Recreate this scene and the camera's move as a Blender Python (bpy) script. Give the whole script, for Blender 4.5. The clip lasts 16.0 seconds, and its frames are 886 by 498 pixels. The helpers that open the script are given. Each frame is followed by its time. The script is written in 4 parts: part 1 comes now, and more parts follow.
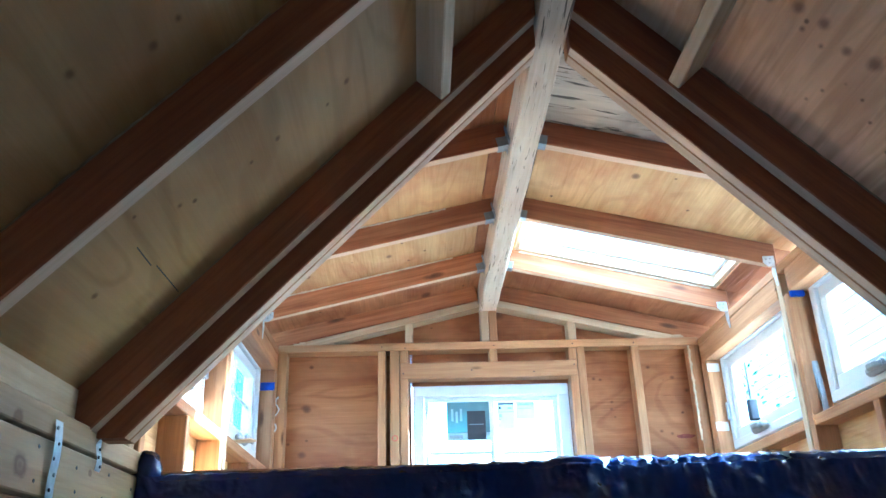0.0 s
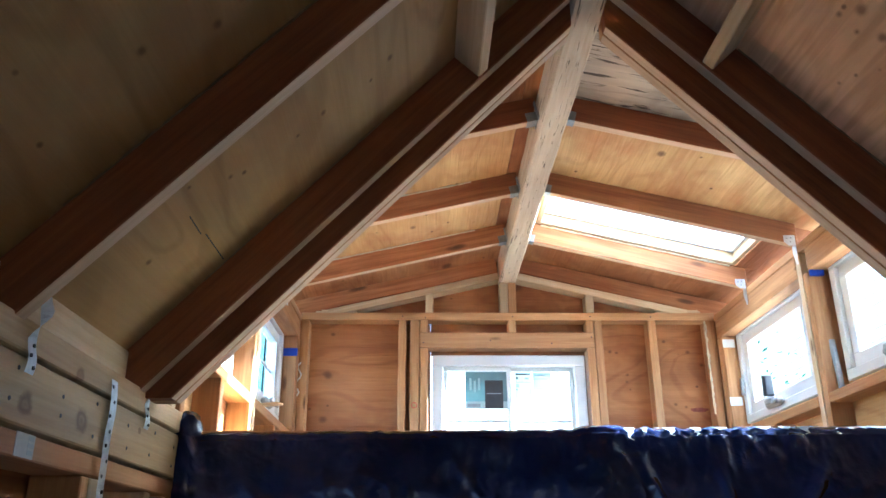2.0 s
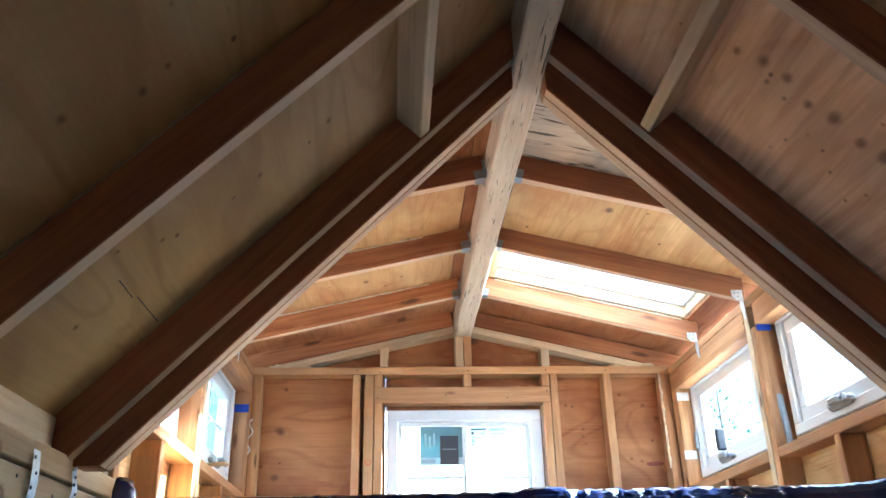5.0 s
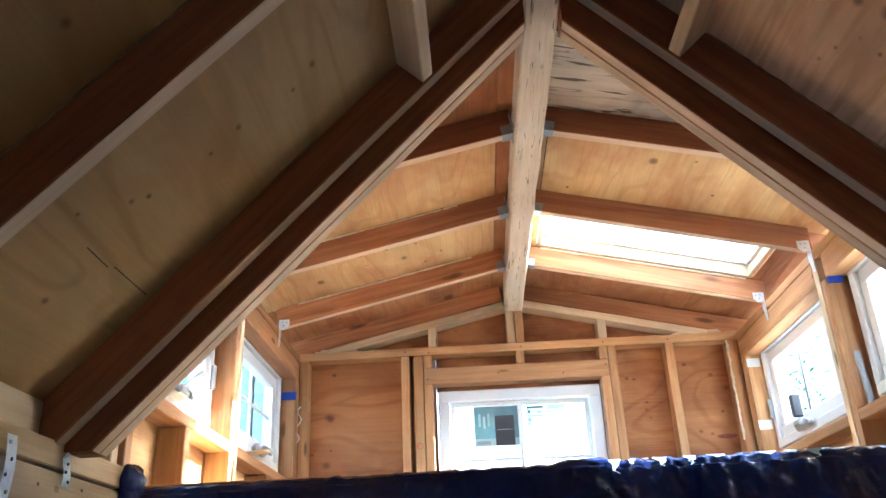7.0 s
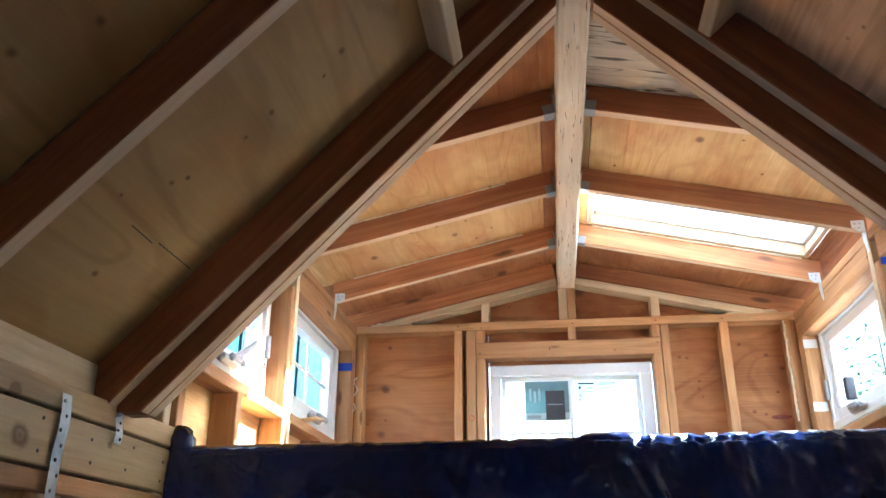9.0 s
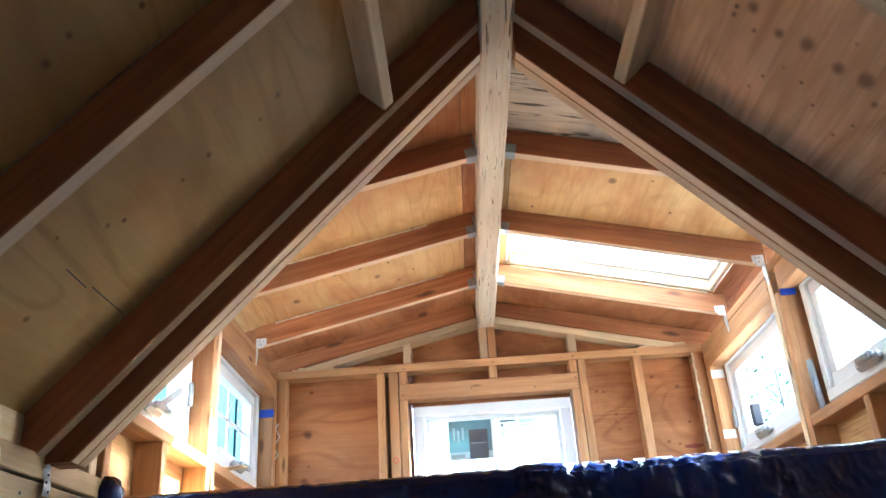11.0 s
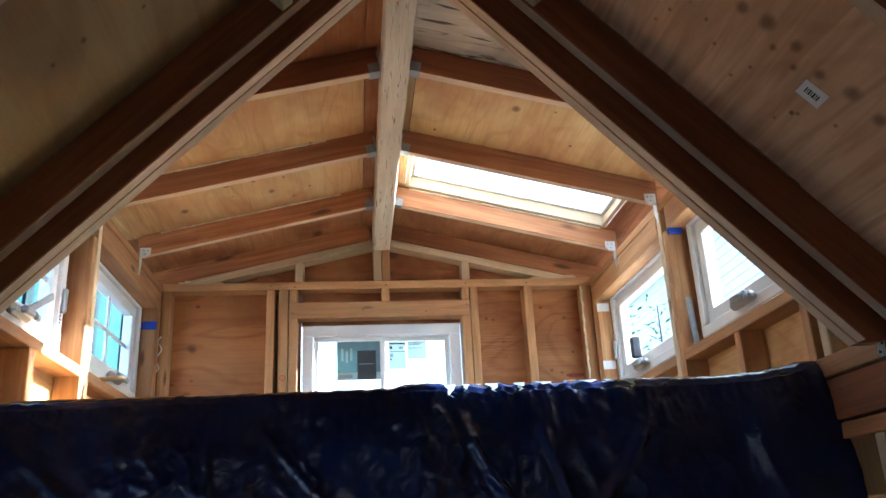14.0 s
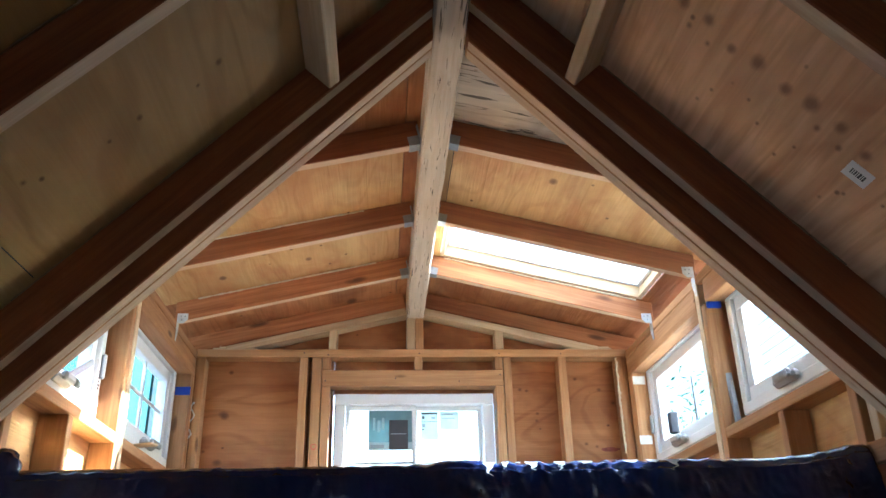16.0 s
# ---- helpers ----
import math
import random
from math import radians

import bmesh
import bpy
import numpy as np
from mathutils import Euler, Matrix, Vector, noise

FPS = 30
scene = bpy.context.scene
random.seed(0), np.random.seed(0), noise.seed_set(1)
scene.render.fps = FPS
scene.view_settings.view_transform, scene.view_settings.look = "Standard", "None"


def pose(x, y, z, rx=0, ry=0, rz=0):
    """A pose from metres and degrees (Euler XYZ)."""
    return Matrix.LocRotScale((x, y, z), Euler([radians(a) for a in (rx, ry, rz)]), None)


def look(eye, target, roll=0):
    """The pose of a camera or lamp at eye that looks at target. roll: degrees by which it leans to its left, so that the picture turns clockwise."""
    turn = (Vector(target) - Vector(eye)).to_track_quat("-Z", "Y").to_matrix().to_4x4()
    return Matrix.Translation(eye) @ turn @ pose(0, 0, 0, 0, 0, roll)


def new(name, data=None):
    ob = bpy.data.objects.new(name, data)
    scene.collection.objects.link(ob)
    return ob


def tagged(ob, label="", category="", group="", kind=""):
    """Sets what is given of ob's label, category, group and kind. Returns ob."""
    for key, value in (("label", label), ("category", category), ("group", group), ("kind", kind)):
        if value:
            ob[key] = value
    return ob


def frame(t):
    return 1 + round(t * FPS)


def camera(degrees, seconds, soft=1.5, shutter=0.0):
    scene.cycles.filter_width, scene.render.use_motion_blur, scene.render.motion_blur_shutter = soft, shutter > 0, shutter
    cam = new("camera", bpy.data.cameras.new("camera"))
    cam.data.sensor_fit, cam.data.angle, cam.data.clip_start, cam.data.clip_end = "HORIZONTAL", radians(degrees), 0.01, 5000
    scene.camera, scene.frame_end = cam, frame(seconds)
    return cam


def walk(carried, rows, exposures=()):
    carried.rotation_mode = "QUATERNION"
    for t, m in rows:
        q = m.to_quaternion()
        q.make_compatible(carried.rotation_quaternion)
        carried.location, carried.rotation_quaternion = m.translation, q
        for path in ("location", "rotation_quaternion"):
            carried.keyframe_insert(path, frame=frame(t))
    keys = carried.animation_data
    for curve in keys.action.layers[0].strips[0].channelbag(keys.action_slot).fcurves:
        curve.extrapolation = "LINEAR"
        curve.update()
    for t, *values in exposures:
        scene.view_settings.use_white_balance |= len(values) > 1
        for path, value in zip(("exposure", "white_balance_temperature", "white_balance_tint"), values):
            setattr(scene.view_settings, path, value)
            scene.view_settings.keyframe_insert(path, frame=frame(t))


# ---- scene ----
cam = camera(57.0, 16.0)
PATH = [
    (0, (-0.3737, -4.0845, 1.614), (-0.308, -2.2462, 2.398), -1.8),
    (0.5, (-0.3981, -4.1112, 1.616), (-0.2842, -2.2595, 2.364), -1.6),
    (1, (-0.447, -4.1086, 1.614), (-0.5272, -2.2584, 2.371), -0.9),
    (1.5, (-0.4589, -4.0994, 1.601), (-0.4886, -2.2129, 2.263), 0.2),
    (2, (-0.4384, -4.1387, 1.602), (-0.3963, -2.2721, 2.318), -0.3),
    (2.5, (-0.4297, -4.1588, 1.581), (-0.3086, -2.2892, 2.281), -1.2),
    (3, (-0.4267, -4.1578, 1.561), (-0.3372, -2.2598, 2.184), -1.0),
    (3.5, (-0.4318, -4.1678, 1.588), (-0.2715, -2.2847, 2.242), 0.2),
    (4, (-0.421, -4.1819, 1.643), (-0.3514, -2.3547, 2.453), -0.2),
    (4.5, (-0.4078, -4.1691, 1.63), (-0.3401, -2.3338, 2.422), -0.6),
    (5, (-0.3716, -4.1506, 1.633), (-0.2511, -2.331, 2.455), -1.3),
    (7.3, (-0.1728, -3.9391, 1.621), (-0.2662, -2.1077, 2.418), -1.7),
    (7.5, (-0.1322, -3.9676, 1.608), (-0.2384, -2.1211, 2.369), -0.6),
    (8, (-0.0886, -3.9972, 1.6), (-0.2687, -2.1487, 2.343), -0.9),
    (8.5, (-0.0957, -4.0041, 1.599), (-0.323, -2.166, 2.354), -0.2),
    (8.7, (-0.0987, -4.0051, 1.602), (-0.345, -2.1687, 2.356), 0.1),
    (10.8, (-0.1902, -4.0419, 1.577), (-0.2727, -2.2227, 2.405), -1.8),
    (11, (-0.1673, -4.0502, 1.57), (-0.1809, -2.2389, 2.418), -3.8),
    (11.5, (-0.1306, -3.9986, 1.585), (0.0461, -2.1618, 2.357), -6.9),
    (12, (-0.1126, -3.9959, 1.58), (0.148, -2.1751, 2.366), -6.0),
    (12.5, (-0.1236, -4.0027, 1.576), (0.0582, -2.1559, 2.322), -5.1),
    (13, (-0.1315, -3.9926, 1.575), (0.0835, -2.1323, 2.276), -4.9),
    (13.5, (-0.1376, -4.0026, 1.578), (0.0824, -2.1382, 2.266), -5.8),
    (14, (-0.1436, -4.0015, 1.567), (0.0745, -2.1291, 2.237), -2.9),
    (14.5, (-0.1596, -4.0003, 1.598), (-0.0647, -2.1443, 2.338), 0.2),
    (15, (-0.1607, -4.0103, 1.591), (-0.1127, -2.1447, 2.309), 0.1),
    (15.5, (-0.1707, -4.0051, 1.593), (-0.1147, -2.1447, 2.323), -0.5),
    (16, (-0.1727, -4.0101, 1.59), (-0.0243, -2.1909, 2.408), -1.4),
]
EXPOSURES = [(0, 4.34, 3950, -10), (0.6, 3.96, 4400, -6), (1, 3.94, 4700, -3), (2, 4.01, 4850, -1), (2.6, 3.93, 4850, -1), (3, 3.78, 4850, -1), (3.5, 3.88, 4850, -1), (4, 4.10, 4750, -2), (5, 4.16, 4800, -1),
             (7.5, 4.01, 5140, 1), (8.5, 3.96, 5140, 1), (11, 4.22, 4990, -1), (11.5, 4.02, 4990, -1), (12, 3.87, 5140, 1), (13, 3.48, 5240, 2), (14, 3.26, 5190, 0), (14.5, 3.46, 5090, -1), (15, 3.54, 5090, -1), (16, 3.66, 5090, -1)]
walk(cam, [(t, look(eye, target, roll)) for t, eye, target, roll in PATH], EXPOSURES)

# ---------------------------------------------------------------- light
SUN_DIR = Vector((1.0, 0.32, 0.585)).normalized()
world = bpy.data.worlds.new("sky")
scene.world = world
world.use_nodes = True
wn = world.node_tree
sky = wn.nodes.new("ShaderNodeTexSky")
sky.sky_type = "NISHITA"
sky.sun_disc = False
sky.sun_elevation = math.asin(SUN_DIR.z)
sky.sun_rotation = math.atan2(SUN_DIR.x, SUN_DIR.y)
sky.air_density, sky.dust_density = 1.0, 2.0
wn.links.new(sky.outputs[0], wn.nodes["Background"].inputs[0])
wn.nodes["Background"].inputs[1].default_value = 0.15
sun = new("sun", bpy.data.lights.new("sun", "SUN"))
sun.data.energy, sun.data.angle, sun.data.color = 5.0, radians(0.5), (1.0, 0.93, 0.82)
sun.matrix_world = look(SUN_DIR * 20, (0, 0, 0))


# ---------------------------------------------------------------- materials
def node_material(name, rough=0.6, metal=0.0, spec=0.4):
    m = bpy.data.materials.new(name)
    m.use_nodes = True
    b = m.node_tree.nodes["Principled BSDF"]
    b.inputs["Roughness"].default_value = rough
    b.inputs["Metallic"].default_value = metal
    b.inputs["Specular IOR Level"].default_value = spec
    return m, m.node_tree, b


def ramp(nt, fac, stops):
    r = nt.nodes.new("ShaderNodeValToRGB")
    el = r.color_ramp.elements
    while len(el) < len(stops):
        el.new(0.5)
    for e, (p, c) in zip(el, stops):
        e.position, e.color = p, (*c, 1) if len(c) == 3 else c
    nt.links.new(fac, r.inputs[0])
    return r.outputs[0]


def noise_tex(nt, vec, scale, detail=4.0, rough=0.55, distort=0.0):
    n = nt.nodes.new("ShaderNodeTexNoise")
    n.inputs["Scale"].default_value = scale
    n.inputs["Detail"].default_value = detail
    n.inputs["Roughness"].default_value = rough
    n.inputs["Distortion"].default_value = distort
    nt.links.new(vec, n.inputs["Vector"])
    return n.outputs["Fac"]


def mapped(nt, scale, shift=True):
    """Object coordinates, scaled, with an offset of its own for every board."""
    tc = nt.nodes.new("ShaderNodeTexCoord")
    mp = nt.nodes.new("ShaderNodeMapping")
    mp.inputs["Scale"].default_value = scale
    if shift:
        oi = nt.nodes.new("ShaderNodeObjectInfo")
        mul = nt.nodes.new("ShaderNodeMath")
        mul.operation = "MULTIPLY"
        mul.inputs[1].default_value = 37.0
        nt.links.new(oi.outputs["Random"], mul.inputs[0])
        comb = nt.nodes.new("ShaderNodeCombineXYZ")
        for k in range(3):
            nt.links.new(mul.outputs[0], comb.inputs[k])
        add = nt.nodes.new("ShaderNodeVectorMath")
        add.operation = "ADD"
        nt.links.new(tc.outputs["Object"], add.inputs[0])
        nt.links.new(comb.outputs[0], add.inputs[1])
        nt.links.new(add.outputs[0], mp.inputs["Vector"])
    else:
        nt.links.new(tc.outputs["Object"], mp.inputs["Vector"])
    return mp.outputs[0]


def mix(nt, fac, a, b, how="MIX"):
    m = nt.nodes.new("ShaderNodeMix")
    m.data_type, m.blend_type = "RGBA", how
    for sock, v in ((m.inputs[0], fac), (m.inputs[6], a), (m.inputs[7], b)):
        if isinstance(v, (float, int)):
            sock.default_value = v
        elif isinstance(v, tuple):
            sock.default_value = (*v, 1)
        else:
            nt.links.new(v, sock)
    return m.outputs[2]


def bump(nt, bsdf, height, strength, dist=0.002):
    b = nt.nodes.new("ShaderNodeBump")
    b.inputs["Strength"].default_value = strength
    b.inputs["Distance"].default_value = dist
    nt.links.new(height, b.inputs["Height"])
    nt.links.new(b.outputs[0], bsdf.inputs["Normal"])


def knots(nt, vec, scale, size):
    v = nt.nodes.new("ShaderNodeTexVoronoi")
    v.inputs["Scale"].default_value = scale
    nt.links.new(vec, v.inputs["Vector"])
    return ramp(nt, v.outputs["Distance"], [(0.0, (1, 1, 1)), (size * 0.55, (0.75, 0.75, 0.75)), (size, (0, 0, 0))])


def lumber(name, light, dark, knot=(0.1, 0.045, 0.02), knot_size=0.09, rough=0.65, dirt=0.4, marks=False, spots=()):
    """Sawn softwood; grain runs along local x."""
    m, nt, b = node_material(name, rough, spec=0.3)
    g1 = noise_tex(nt, mapped(nt, (1.6, 30, 30)), 1.0, 5, 0.6, 0.6)
    g2 = noise_tex(nt, mapped(nt, (5, 160, 160)), 1.0, 3, 0.6)
    big = noise_tex(nt, mapped(nt, (1.3, 3, 3)), 1.0, 3)
    col = ramp(nt, g1, [(0.36, dark), (0.60, light)])
    col = mix(nt, 0.35, col, ramp(nt, g2, [(0.3, dark), (0.7, light)]))
    col = mix(nt, ramp(nt, big, [(0.42, (0, 0, 0)), (0.75, (dirt, dirt, dirt))]), col, tuple(c * 0.45 for c in dark))
    col = mix(nt, knots(nt, mapped(nt, (2.6, 9, 9)), 1.0, knot_size), col, knot)
    scuff = noise_tex(nt, mapped(nt, (3.0, 14, 14)), 1.0, 4, 0.65, 0.3)
    col = mix(nt, ramp(nt, scuff, [(0.58, (0, 0, 0)), (0.72, (0.4, 0.4, 0.4))]), col, tuple(min(0.8, c * 1.35) for c in light))
    if spots:
        blur = noise_tex(nt, mapped(nt, (30, 60, 60), False), 1.0, 3)
        for lx, lz, r_ in spots:
            d = nt.nodes.new("ShaderNodeVectorMath")
            d.operation = "DISTANCE"
            nt.links.new(mapped(nt, (0.75, 0, 1), False), d.inputs[0])
            d.inputs[1].default_value = (lx * 0.75, 0, lz)
            q = nt.nodes.new("ShaderNodeMath")
            q.operation = "MULTIPLY_ADD"
            nt.links.new(blur, q.inputs[0])
            q.inputs[1].default_value = r_ * 0.7
            nt.links.new(d.outputs["Value"], q.inputs[2])
            fac = ramp(nt, q.outputs[0], [(0.0, (0.9, 0.9, 0.9)), (r_ * 0.6, (0.5, 0.5, 0.5)), (r_ * 0.85, (0.85, 0.85, 0.85)), (r_ * 1.3, (0, 0, 0))])
            col = mix(nt, fac, col, knot)
    if marks:
        mk = noise_tex(nt, mapped(nt, (6, 95, 95)), 1.0, 3, 0.6, 0.9)
        col = mix(nt, ramp(nt, mk, [(0.62, (0, 0, 0)), (0.68, (0.9, 0.9, 0.9))]), col, (0.06, 0.04, 0.025))
    oi = nt.nodes.new("ShaderNodeObjectInfo")
    vary = ramp(nt, oi.outputs["Random"], [(0.0, (0.80, 0.76, 0.74)), (0.5, (1.0, 0.97, 0.95)), (1.0, (1.08, 1.08, 1.08))])
    col = mix(nt, 1.0, col, vary, "MULTIPLY")
    nt.links.new(col, b.inputs["Base Color"])
    bump(nt, b, g2, 0.35, 0.0015)
    return m


def plywood(name, light, dark, stain, stain_amount=0.5, knot=(0.17, 0.085, 0.042), knot_size=0.07, streak=9.0, spots=(), ribs=0.0, figure=0.4, dashes=False, upright=False):
    """Rotary-cut veneer; the face grain runs along local x."""
    m, nt, b = node_material(name, 0.7, spec=0.25)
    warp = noise_tex(nt, mapped(nt, (1.2, 3.5, 3.5)), 1.0, 3, 0.5, 1.2)
    field = noise_tex(nt, mapped(nt, (0.75, 2.3, 2.3)), 1.0, 2.5, 0.45, 0.5)
    rings = nt.nodes.new("ShaderNodeMath")
    rings.operation = "MULTIPLY"
    nt.links.new(field, rings.inputs[0])
    rings.inputs[1].default_value = streak * 9.0
    sine = nt.nodes.new("ShaderNodeMath")
    sine.operation = "SINE"
    nt.links.new(rings.outputs[0], sine.inputs[0])
    half = nt.nodes.new("ShaderNodeMath")
    half.operation = "MULTIPLY_ADD"
    nt.links.new(sine.outputs[0], half.inputs[0])
    half.inputs[1].default_value = half.inputs[2].default_value = 0.5
    fine = noise_tex(nt, mapped(nt, (4, 120, 120)), 1.0, 3, 0.6)
    col = ramp(nt, half.outputs[0], [(0.0, tuple(c * 0.85 for c in dark)), (0.05, dark), (0.26, light)])
    col = mix(nt, 1.0 - figure, col, ramp(nt, warp, [(0.35, dark), (0.6, light)]))
    col = mix(nt, 0.25, col, ramp(nt, fine, [(0.3, dark), (0.7, light)]))
    if ribs:
        rib = noise_tex(nt, mapped(nt, (2.2, 34, 34)), 1.0, 2, 0.5, 0.8)
        col = mix(nt, ribs, col, ramp(nt, rib, [(0.36, tuple(c * 0.8 for c in dark)), (0.6, light)]))
    big = noise_tex(nt, mapped(nt, (2.0, 2.6, 2.6)), 1.0, 4, 0.6, 0.4)
    s = stain_amount
    col = mix(nt, ramp(nt, big, [(0.46, (0, 0, 0)), (0.62, (s, s, s))]), col, stain)
    col = mix(nt, knots(nt, mapped(nt, (3.2, 4.6, 4.6)), 1.0, knot_size), col, knot)
    col = mix(nt, knots(nt, mapped(nt, (7, 9, 9)), 1.0, 0.075), col, tuple(c * 0.8 for c in knot))
    if dashes:
        dash = noise_tex(nt, mapped(nt, (5, 46, 46)), 1.0, 3, 0.6, 0.6)
        col = mix(nt, ramp(nt, dash, [(0.57, (0, 0, 0)), (0.64, (0.85, 0.85, 0.85))]), col, (0.05, 0.035, 0.03))
    blur = noise_tex(nt, mapped(nt, (18, 40, 40), False), 1.0, 3)
    for sx_, sy_, r_ in spots:
        d = nt.nodes.new("ShaderNodeVectorMath")
        d.operation = "DISTANCE"
        nt.links.new(mapped(nt, (0.8, 0, 1) if upright else (0.8, 1, 0), False), d.inputs[0])
        d.inputs[1].default_value = (sx_ * 0.8, 0, sy_) if upright else (sx_ * 0.8, sy_, 0)
        q = nt.nodes.new("ShaderNodeMath")
        q.operation = "MULTIPLY_ADD"
        nt.links.new(blur, q.inputs[0])
        q.inputs[1].default_value = r_ * 0.6
        nt.links.new(d.outputs["Value"], q.inputs[2])
        fac = ramp(nt, q.outputs[0], [(0.0, (0.85, 0.85, 0.85)), (r_ * 0.7, (0.7, 0.7, 0.7)), (r_ * 1.35, (0, 0, 0))])
        col = mix(nt, fac, col, knot)
    oi = nt.nodes.new("ShaderNodeObjectInfo")
    vary = ramp(nt, oi.outputs["Random"], [(0.0, (0.88, 0.85, 0.82)), (1.0, (1.06, 1.05, 1.04))])
    col = mix(nt, 1.0, col, vary, "MULTIPLY")
    nt.links.new(col, b.inputs["Base Color"])
    if ribs:
        hsum = nt.nodes.new("ShaderNodeMath")
        hsum.operation = "MULTIPLY_ADD"
        nt.links.new(rib, hsum.inputs[0])
        hsum.inputs[1].default_value = 3.0
        nt.links.new(fine, hsum.inputs[2])
        bump(nt, b, hsum.outputs[0], 0.6, 0.003)
    else:
        bump(nt, b, fine, 0.45, 0.0015)
    return m


def plain(name, color, rough=0.5, metal=0.0, spec=0.4, grain=0.12, scale=30.0, relief=0.1):
    m, nt, b = node_material(name, rough, metal, spec)
    n = noise_tex(nt, mapped(nt, (1, 1, 1)), scale, 5, 0.6)
    n2 = noise_tex(nt, mapped(nt, (1, 1, 1)), scale * 0.12, 3, 0.5)
    lo = tuple(c * (1 - grain * 2) for c in color)
    col = mix(nt, 0.5, ramp(nt, n, [(0.3, lo), (0.6, color)]), ramp(nt, n2, [(0.3, lo), (0.6, color)]))
    nt.links.new(col, b.inputs["Base Color"])
    bump(nt, b, n, relief, 0.001)
    return m


M_RAFTER = lumber("rafter_fir", (0.345, 0.125, 0.044), (0.19, 0.060, 0.021))
M_LOFT = lumber("loft_fir", (0.50, 0.225, 0.088), (0.27, 0.098, 0.036), knot_size=0.16, dirt=0.55)
M_STUD = lumber("stud_fir", (0.56, 0.325, 0.150), (0.36, 0.175, 0.070), knot_size=0.12, dirt=0.5)
# stud fir darkened for the west dormer wall, offsetting excess light there
M_WEST_DIMMED = lumber("dimmed_west_fir", (0.47, 0.255, 0.11), (0.29, 0.135, 0.053), knot_size=0.13, dirt=0.6)
M_PALE = lumber("pale_pine", (0.68, 0.55, 0.37), (0.52, 0.38, 0.22), knot_size=0.12)
# paler fir for undersides: part clean-sawn wood, part light from below
M_LIT_UNDERSIDE = lumber("lit_sawn_underside_fir", (0.74, 0.55, 0.37), (0.53, 0.36, 0.22))
yc = (-5.6 - 1.962) / 2
M_LEDGER = lumber("knotty_ledger_pine", (0.56, 0.42, 0.225), (0.38, 0.26, 0.125), knot=(0.13, 0.06, 0.025), knot_size=0.10, dirt=0.5,
                  spots=((-2.615 - yc, -0.008, 0.026), (-2.835 - yc, -0.018, 0.024), (-3.2 - yc, 0.01, 0.02), (-2.30 - yc, 0.02, 0.008)))
M_PLATE = lumber("knotty_plate_pine", (0.52, 0.375, 0.20), (0.35, 0.23, 0.11), knot=(0.13, 0.06, 0.025), knot_size=0.10, dirt=0.5,
                 spots=((-2.66 - yc, -0.018, 0.017), (-3.0 - yc, 0.008, 0.016)))
M_BEAM = lumber("rough_beam", (0.78, 0.68, 0.52), (0.58, 0.47, 0.33), knot=(0.07, 0.045, 0.03), knot_size=0.05, dirt=0.35, marks=True)
# west plywood lowered, east raised: the slopes' difference in light sits in these tones
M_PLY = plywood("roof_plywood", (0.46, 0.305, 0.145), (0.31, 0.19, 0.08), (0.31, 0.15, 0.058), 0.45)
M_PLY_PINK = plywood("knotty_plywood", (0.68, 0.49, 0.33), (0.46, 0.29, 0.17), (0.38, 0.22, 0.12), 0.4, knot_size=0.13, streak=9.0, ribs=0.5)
M_PLY_GOLD = plywood("dormer_plywood", (0.72, 0.49, 0.22), (0.45, 0.235, 0.08), (0.44, 0.18, 0.065), 0.6, knot_size=0.09, figure=0.30, ribs=0.10)
M_PLY_WALL = plywood("wall_plywood", (0.47, 0.218, 0.084), (0.26, 0.098, 0.034), (0.20, 0.07, 0.024), 0.7, knot=(0.11, 0.045, 0.02), knot_size=0.15, figure=0.38, ribs=0.10)
M_PLY_GREY = plywood("weathered_plywood", (0.68, 0.59, 0.48), (0.50, 0.41, 0.32), (0.16, 0.13, 0.11), 0.7, ribs=0.35, dashes=True)
M_VINYL = plain("white_vinyl", (0.70, 0.72, 0.75), 0.35, grain=0.03, scale=12, relief=0.03)
# darker than the straps' zinc, for the shade the hangers sit in
M_STEEL = plain("dimmed_steel", (0.36, 0.38, 0.40), 0.45, 0.85, grain=0.18, scale=60)
M_ZINC = plain("bright_zinc_strap", (0.74, 0.78, 0.82), 0.42, 0.45, grain=0.2, scale=60)
M_HARDWARE = plain("grey_hardware", (0.36, 0.37, 0.38), 0.4, 0.3, grain=0.1)
M_TAPE = plain("blue_tape", (0.012, 0.05, 0.42), 0.6, grain=0.15)
M_SEALTAPE = plain("silver_flashing_tape", (0.70, 0.70, 0.70), 0.5, 0.2, grain=0.1)
M_PAPER = plain("paper", (0.78, 0.79, 0.80), 0.7, grain=0.04)
M_TAG = plain("grey_tag", (0.42, 0.44, 0.44), 0.6, grain=0.1)
M_INK = plain("dark_ink", (0.05, 0.05, 0.058), 0.6)
M_GREYINK = plain("grey_print", (0.33, 0.38, 0.42), 0.6)
M_FOAM = plain("sealant", (0.72, 0.62, 0.45), 0.8, grain=0.2, relief=0.6)
M_SMUDGE = plain("red_smudge", (0.26, 0.065, 0.04), 0.8, grain=0.4, scale=60)
M_SEAL = plain("dull_sealant", (0.36, 0.24, 0.14), 0.8, grain=0.3, relief=0.6)
M_RED = plain("red_crayon", (0.55, 0.05, 0.04), 0.7)
M_DECK = plywood("deck_plywood", (0.30, 0.22, 0.14), (0.21, 0.145, 0.085), (0.3, 0.18, 0.09), 0.4)
# teal siding and battens kept near black: outdoor shade is put into their colour
M_SIDING = plain("shaded_teal_siding", (0.012, 0.046, 0.052), 0.8, spec=0.1, grain=0.12, scale=3)
